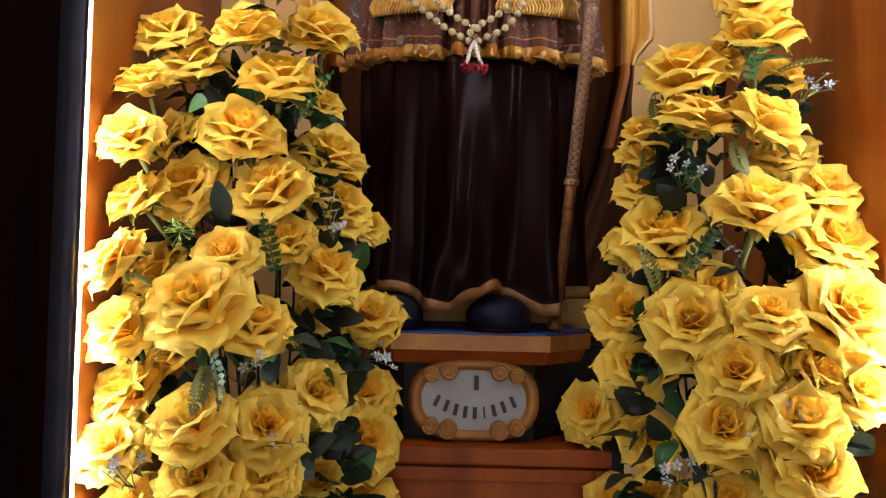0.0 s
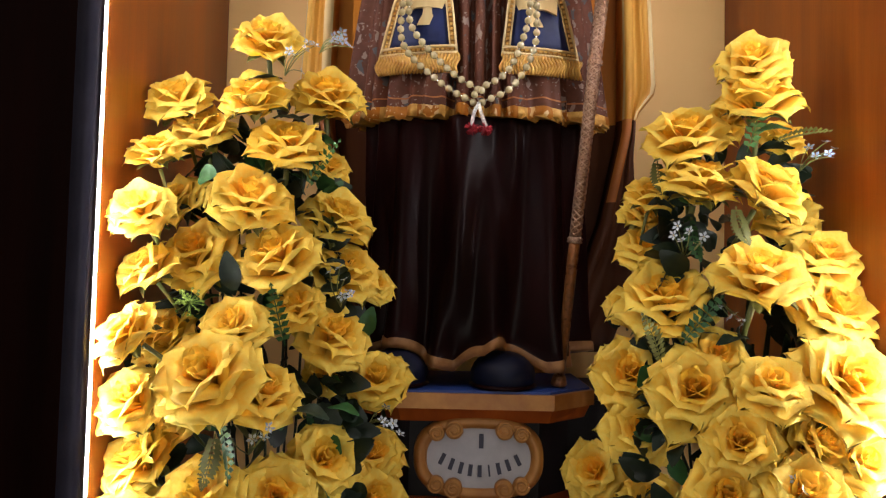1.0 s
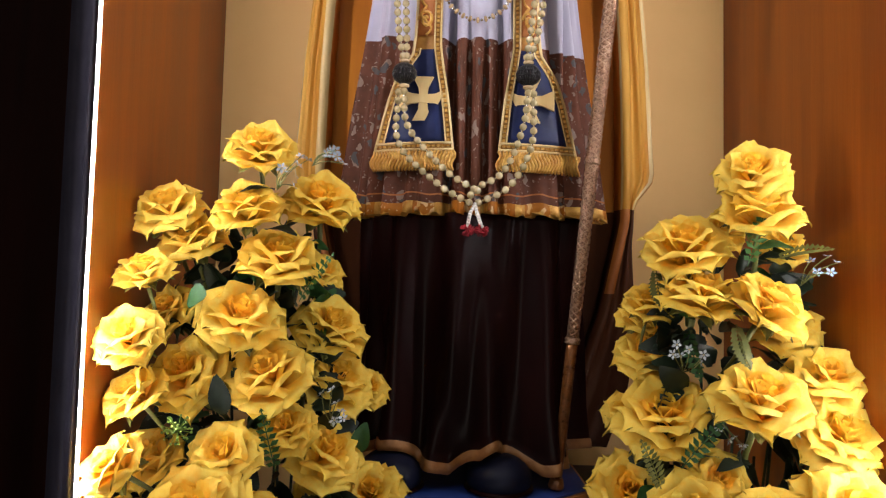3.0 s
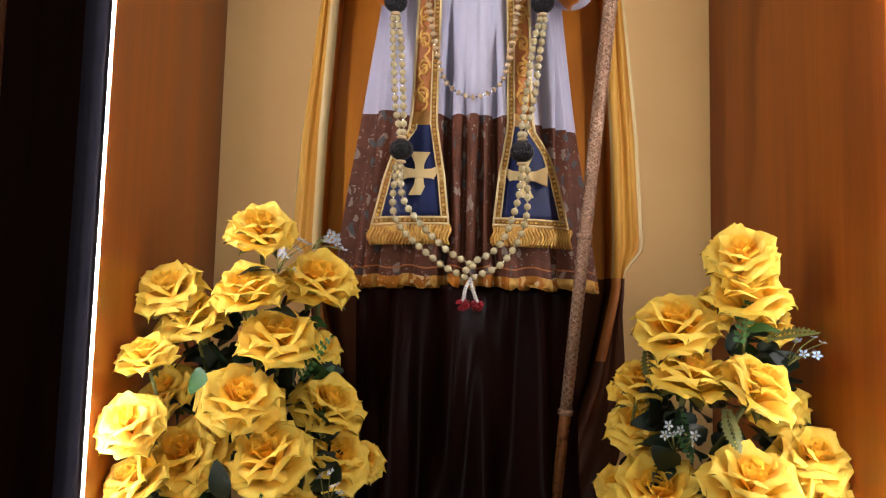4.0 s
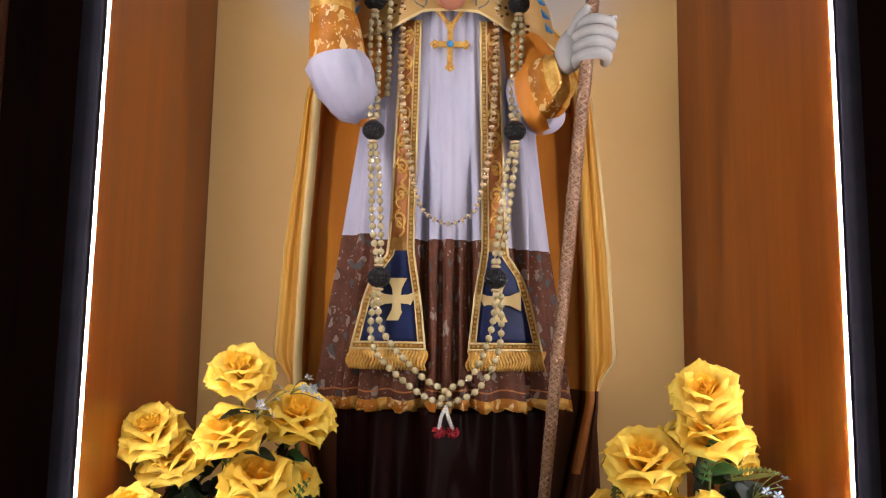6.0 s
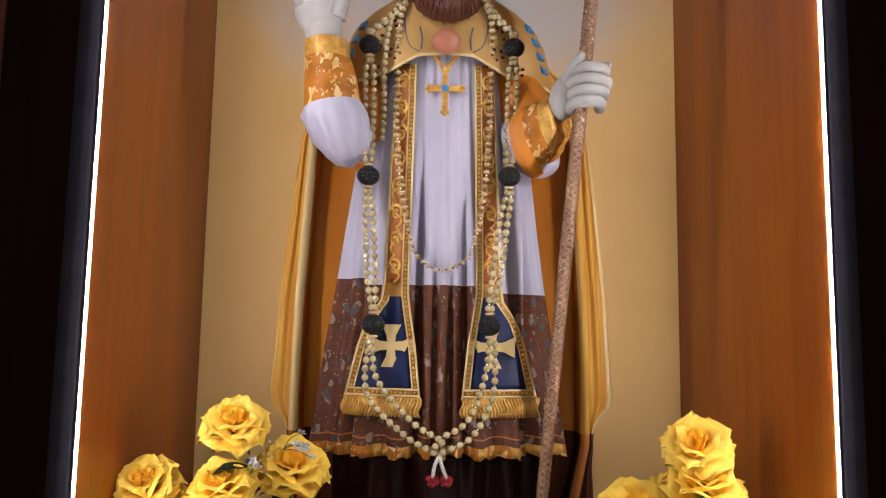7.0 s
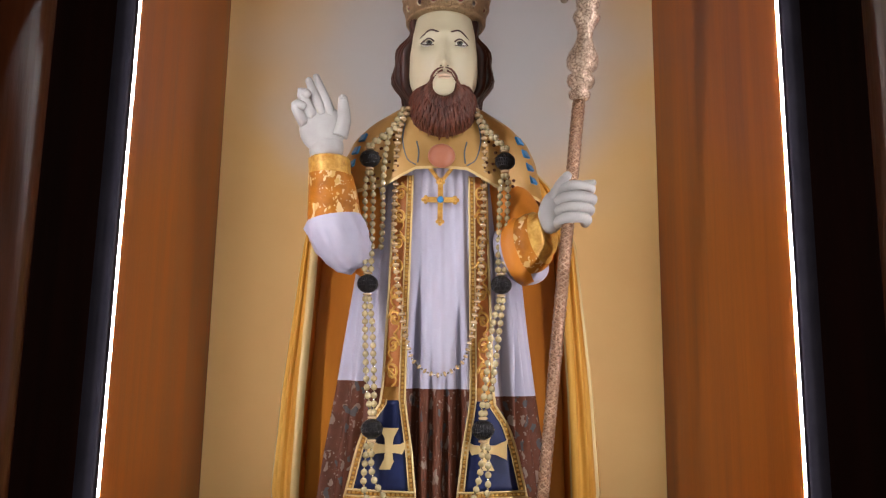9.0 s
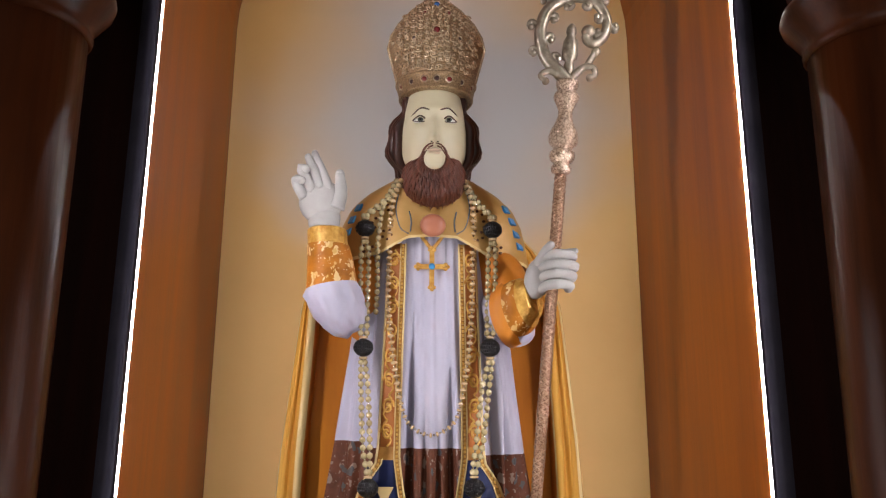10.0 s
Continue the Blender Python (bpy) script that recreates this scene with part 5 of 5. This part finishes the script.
def filler_mesh(name, mat, seed):
    """A sprig of small five-petalled flowers on wiry stalks."""
    rnd = random.Random(seed)
    bm = bmesh.new()
    for k in range(6):
        end = Vector((rnd.uniform(-.03, .03), rnd.uniform(.025, .065), rnd.uniform(-.015, .03)))
        add_tube(bm, smooth_path([(0, 0, 0), end * .5 + Vector((0, 0, .006)), end], 6), .0008, 1, 4)
        q = Vector((0, 0, 1)).rotation_difference((end.normalized() + Vector((rnd.uniform(-.6, .6), -.5, rnd.uniform(-.2, .6)))).normalized()).to_matrix()
        for j in range(5):
            a = j * 1.2566
            d, e = q @ Vector((math.cos(a), math.sin(a), .25)), q @ Vector((-math.sin(a), math.cos(a), 0))
            vs = [bm.verts.new(end + p) for p in (d * .001, d * .005 + e * .0026, d * .009, d * .005 - e * .0026)]
            bm.faces.new(vs).material_index = 0
        add_ball(bm, end, .0016, 2, 6, 4)
    me = mesh_of(name, bm, mat, OLIVE, PEARL)
    return me


FILL_W = [filler_mesh("filler_flower", FILLER_WHITE, k) for k in (1, 2)]
FILL_B = [filler_mesh("filler_flower", FILLER_BLUE, k) for k in (3, 4)]
bm = bmesh.new()
rnd = random.Random(5)
for k in range(46):
    a, e = rnd.uniform(0, 6.28), rnd.uniform(.1, 1.5)
    d = Vector((math.cos(a) * math.cos(e), math.sin(a) * math.cos(e), math.sin(e)))
    add_tube(bm, [(0, 0, 0), d * .020], .0007, 0, 3)
    add_ball(bm, d * .021, .0022, 0, 5, 4)
UMBEL_MESH = mesh_of("umbel", bm, UMBEL)

LEFT_A = (
    (-0.307, 1.139, 1.868, 0.109), (-0.45, 1.14, 1.77, 0.11), (-0.319, 1.123, 1.771, 0.112), (-0.218, 1.194, 1.791, 0.124), (-0.415, 1.154, 1.722, 0.111),
    (-0.445, 1.052, 1.669, 0.085), (-0.269, 1.129, 1.695, 0.126), (-0.219, 1.223, 1.677, 0.075), (-0.445, 1.003, 1.579, 0.096), (-0.445, 1.156, 1.607, 0.102),
    (-0.317, 1.092, 1.606, 0.122), (-0.196, 1.186, 1.588, 0.119), (-0.445, 1.033, 1.497, 0.091), (-0.391, 1.094, 1.52, 0.122), (-0.271, 1.093, 1.52, 0.126),
    (-0.184, 1.188, 1.503, 0.119), (-0.146, 1.296, 1.477, 0.08), (-0.445, 0.977, 1.409, 0.094), (-0.435, 1.085, 1.396, 0.108), (-0.315, 1.034, 1.415, 0.103),
)
LEFT_B = (
    (-0.24, 1.09, 1.443, 0.088), (-0.189, 1.136, 1.4, 0.114), (-0.334, 0.976, 1.353, 0.139), (-0.266, 1.019, 1.323, 0.106), (-0.125, 1.197, 1.325, 0.106),
    (-0.445, 1, 1.316, 0.104), (-0.399, 1.064, 1.283, 0.078), (-0.445, 1.028, 1.225, 0.111), (-0.333, 0.97, 1.197, 0.112), (-0.245, 1.01, 1.186, 0.113),
    (-0.19, 1.082, 1.22, 0.108), (-0.128, 1.17, 1.135, 0.126), (-0.129, 1.21, 1.198, 0.102), (-0.445, 0.988, 1.155, 0.11), (-0.322, 0.97, 1.122, 0.116),
    (-0.243, 1.012, 1.113, 0.093), (-0.182, 1.09, 1.087, 0.101), (-0.206, 1.183, 1.335, 0.077), (-0.424, 1.019, 1.07, 0.11), (-0.129, 1.17, 1.03, 0.117),
    (-0.267, 0.992, 1.053, 0.114),
)
RIGHT_A = (
    (0.465, 1.133, 1.844, 0.109), (0.47, 1.125, 1.785, 0.125), (0.54, 1.203, 1.737, 0.079), (0.368, 1.162, 1.729, 0.13), (0.432, 1.185, 1.756, 0.077),
    (0.38, 1.135, 1.651, 0.122), (0.472, 1.099, 1.639, 0.123), (0.322, 1.202, 1.637, 0.083), (0.328, 1.268, 1.613, 0.083), (0.333, 1.259, 1.553, 0.107),
    (0.544, 1.189, 1.599, 0.101), (0.441, 1.053, 1.504, 0.134), (0.562, 1.109, 1.53, 0.115), (0.562, 1.08, 1.452, 0.137), (0.333, 1.142, 1.462, 0.149),
    (0.295, 1.259, 1.452, 0.068), (0.284, 1.173, 1.345, 0.122),
)
RIGHT_B = (
    (0.391, 1.086, 1.386, 0.088), (0.349, 1.066, 1.334, 0.135), (0.438, 1.007, 1.349, 0.101), (0.545, 1.016, 1.355, 0.152), (0.506, 1.027, 1.273, 0.111),
    (0.293, 1.136, 1.261, 0.114), (0.395, 1.009, 1.273, 0.109), (0.245, 1.25, 1.171, 0.106), (0.318, 1.161, 1.149, 0.094), (0.378, 1.007, 1.198, 0.116),
    (0.463, 0.973, 1.216, 0.116), (0.474, 0.971, 1.153, 0.123), (0.311, 1.092, 1.082, 0.08), (0.383, 1.003, 1.095, 0.108), (0.56, 1.008, 1.249, 0.093),
    (0.278, 1.202, 1.029, 0.111), (0.452, 0.97, 1.085, 0.112),
)


def arrangement(axis, foot, roses, seed, label, extra):
    rnd = random.Random(seed)
    thing = empty("flower_arrangement", (foot[0], foot[1], 0.80), label, "flowers", "flower arrangements before the statue")
    base = Vector(thing.location)
    def put(name, mesh, m, parent=thing):
        ob = new(name, mesh)
        ob.parent = parent
        if parent is thing:
            m = Matrix.Translation(-base) @ m
        ob.matrix_basis = m
        return ob
    # vase out of sight below the blooms
    bm = bmesh.new()
    add_loft(bm, [[(r * math.cos(a), r * math.sin(a), z) for a in [2 * math.pi * k / 32 for k in range(32)]] for z, r in ((0, .05), (.01, .055), (.08, .07), (.14, .06), (.17, .05), (.18, .054))], 0, True, True)
    part("vase", bm, BLACK, thing, "dark vase hidden by the blooms")
    bm = bmesh.new()
    for k in range(14):
        a = k * 2.4
        tz = 1.15 + .55 * rnd.random()
        add_tube(bm, smooth_path([(.02 * math.cos(a), .02 * math.sin(a), .17), (.05 * math.cos(a), .06 + .04 * math.sin(a), .35), (axis[0] - base.x + .10 * math.cos(a), axis[1] - base.y + .11 + .03 * math.sin(a), tz - .8)], 8), .0025, 0, 5)
    part("stalk", bm, LEAF, thing, "green wire stalk")
    for i, (x, y, z, d) in enumerate(roses):
        heart, petals, sepals = KINDS[(i * 7 + seed) % len(KINDS)]
        c = Vector((x, y, z))
        low = max(0, min(1, (1.75 - z) / .5))
        n = Vector(((x - axis[0]) * 1.8, -.46 - .26 * low, .78 - .15 * low)) + Vector((rnd.uniform(-.3, .3), rnd.uniform(-.25, .2), rnd.uniform(-.2, .2)))
        n.normalize()
        q = Vector((0, 0, 1)).rotation_difference(n).to_matrix().to_4x4()
        s = d * .67
        m = Matrix.Translation(c + Vector((0, 0, .004)) - n * s * .42) @ q @ Matrix.Rotation(rnd.uniform(0, 6.28), 4, "Z") @ Matrix.Scale(s, 4)
        ob = put("rose", heart, m)
        for pm in petals:
            put("petal", pm, Matrix.Rotation(rnd.uniform(-.10, .10), 4, Vector((rnd.uniform(-1, 1), rnd.uniform(-1, 1), 0)).normalized()), ob)
        put("calyx", sepals, Matrix.Identity(4), ob)
        put("stem", STEM_MESH, Matrix.Identity(4), ob)
        for k in range(1):
            a = rnd.uniform(0, 6.28)
            lm = rnd.choice(LEAVES)
            dirv = Vector((math.cos(a), -.3, .6 * math.sin(a))).normalized()
            mq = Vector((0, 1, 0)).rotation_difference(dirv).to_matrix().to_4x4()
            put("leaf", lm, Matrix.Translation(c - n * s * 1.1 + Vector((0, .06, -.01))) @ mq @ Matrix.Rotation(rnd.uniform(-1, 1), 4, "Y"))
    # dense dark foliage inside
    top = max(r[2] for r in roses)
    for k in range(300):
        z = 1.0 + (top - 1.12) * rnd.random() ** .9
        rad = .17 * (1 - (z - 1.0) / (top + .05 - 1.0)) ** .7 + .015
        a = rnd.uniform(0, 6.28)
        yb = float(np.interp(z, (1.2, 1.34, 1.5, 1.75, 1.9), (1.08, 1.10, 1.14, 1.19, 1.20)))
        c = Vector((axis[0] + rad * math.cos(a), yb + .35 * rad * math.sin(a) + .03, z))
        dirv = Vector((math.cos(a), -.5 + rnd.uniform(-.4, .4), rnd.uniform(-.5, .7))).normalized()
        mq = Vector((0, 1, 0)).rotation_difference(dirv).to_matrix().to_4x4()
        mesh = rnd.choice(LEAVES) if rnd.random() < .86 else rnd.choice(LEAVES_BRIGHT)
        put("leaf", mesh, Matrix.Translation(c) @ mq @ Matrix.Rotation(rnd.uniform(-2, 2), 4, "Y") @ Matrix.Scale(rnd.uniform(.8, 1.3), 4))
    for kind, x, y, z, a in extra:
        mesh = {"white": FILL_W[0], "white2": FILL_W[1], "blue": FILL_B[0], "blue2": FILL_B[1], "fern": FERN, "olive": FERN_BRIGHT, "umbel": UMBEL_MESH, "leaf": LEAVES_BRIGHT[0], "dark": LEAVES[1]}[kind]
        nm = {"w": "filler_flower", "b": "filler_flower", "f": "fern_sprig", "o": "fern_sprig", "u": "umbel", "l": "leaf", "d": "leaf"}[kind[0]]
        dirv = Vector((math.cos(radians(a)), -.45, math.sin(radians(a)))).normalized()
        if kind == "umbel":
            mq = Vector((0, 0, 1)).rotation_difference(Vector((0, -1, .25)).normalized()).to_matrix().to_4x4()
        else:
            mq = Vector((0, 1, 0)).rotation_difference(dirv).to_matrix().to_4x4()
        put(nm, mesh, Matrix.Translation((x, y, z)) @ mq)
    return thing


EXTRA_LEFT = (
    ("white", -0.268, 1.09, 1.80, 20),
    ("white2", -0.218, 1.1, 1.839, 20),
    ("umbel", -0.38, 1.03, 1.453, 0),
    ("fern", -0.248, 1.06, 1.392, 100),
    ("white", -0.174, 1.1, 1.449, 60),
    ("fern", -0.237, 1.13, 1.633, 60),
    ("leaf", -0.372, 1.06, 1.657, -80),
    ("olive", -0.324, 0.99, 1.277, -90),
    ("fern", -0.322, 1, 1.291, -60),
    ("white2", -0.285, 1.02, 1.243, 80),
    ("white", -0.254, 1, 1.152, 0),
    ("blue2", -0.404, 0.97, 1.111, 100),
    ("white2", -0.133, 1.15, 1.263, 20),
    ("dark", -0.225, 1.02, 1.307, 10),
    ("dark", -0.322, 1.05, 1.472, 100),
    ("leaf", -0.141, 1.15, 1.403, 80),
    ("dark", -0.293, 1.13, 1.743, 10),
    ("dark", -0.281, 1.13, 1.806, 170),
)
EXTRA_RIGHT = (
    ("olive", 0.483, 1.1, 1.714, 25),
    ("blue", 0.535, 1.13, 1.675, 20),
    ("olive", 0.424, 1.1, 1.615, -90),
    ("fern", 0.369, 1.15, 1.605, -90),
    ("white", 0.357, 1.14, 1.537, 90),
    ("white2", 0.383, 1.1, 1.491, -80),
    ("olive", 0.301, 1.06, 1.38, 110),
    ("fern", 0.336, 1.08, 1.405, 60),
    ("white", 0.54, 1, 1.277, -70),
    ("white2", 0.422, 0.98, 1.177, 90),
    ("white", 0.316, 1.02, 1.119, 110),
    ("dark", 0.343, 1.02, 1.142, -60),
    ("leaf", 0.335, 1.1, 1.237, -90),
    ("olive", 0.327, 1.18, 1.697, -95),
    ("fern", 0.449, 1.12, 1.702, 80),
    ("leaf", 0.453, 1.09, 1.728, 20),
    ("dark", 0.435, 1.08, 1.416, 170),
)

arrangement((-.32, 1.12), (-.30, 1.14), LEFT_A + LEFT_B, 3, "tall sheaf of yellow silk roses with dark foliage", EXTRA_LEFT)
arrangement((.45, 1.12), (.44, 1.14), RIGHT_A + RIGHT_B, 8, "tall sheaf of yellow silk roses with white sprigs", EXTRA_RIGHT)
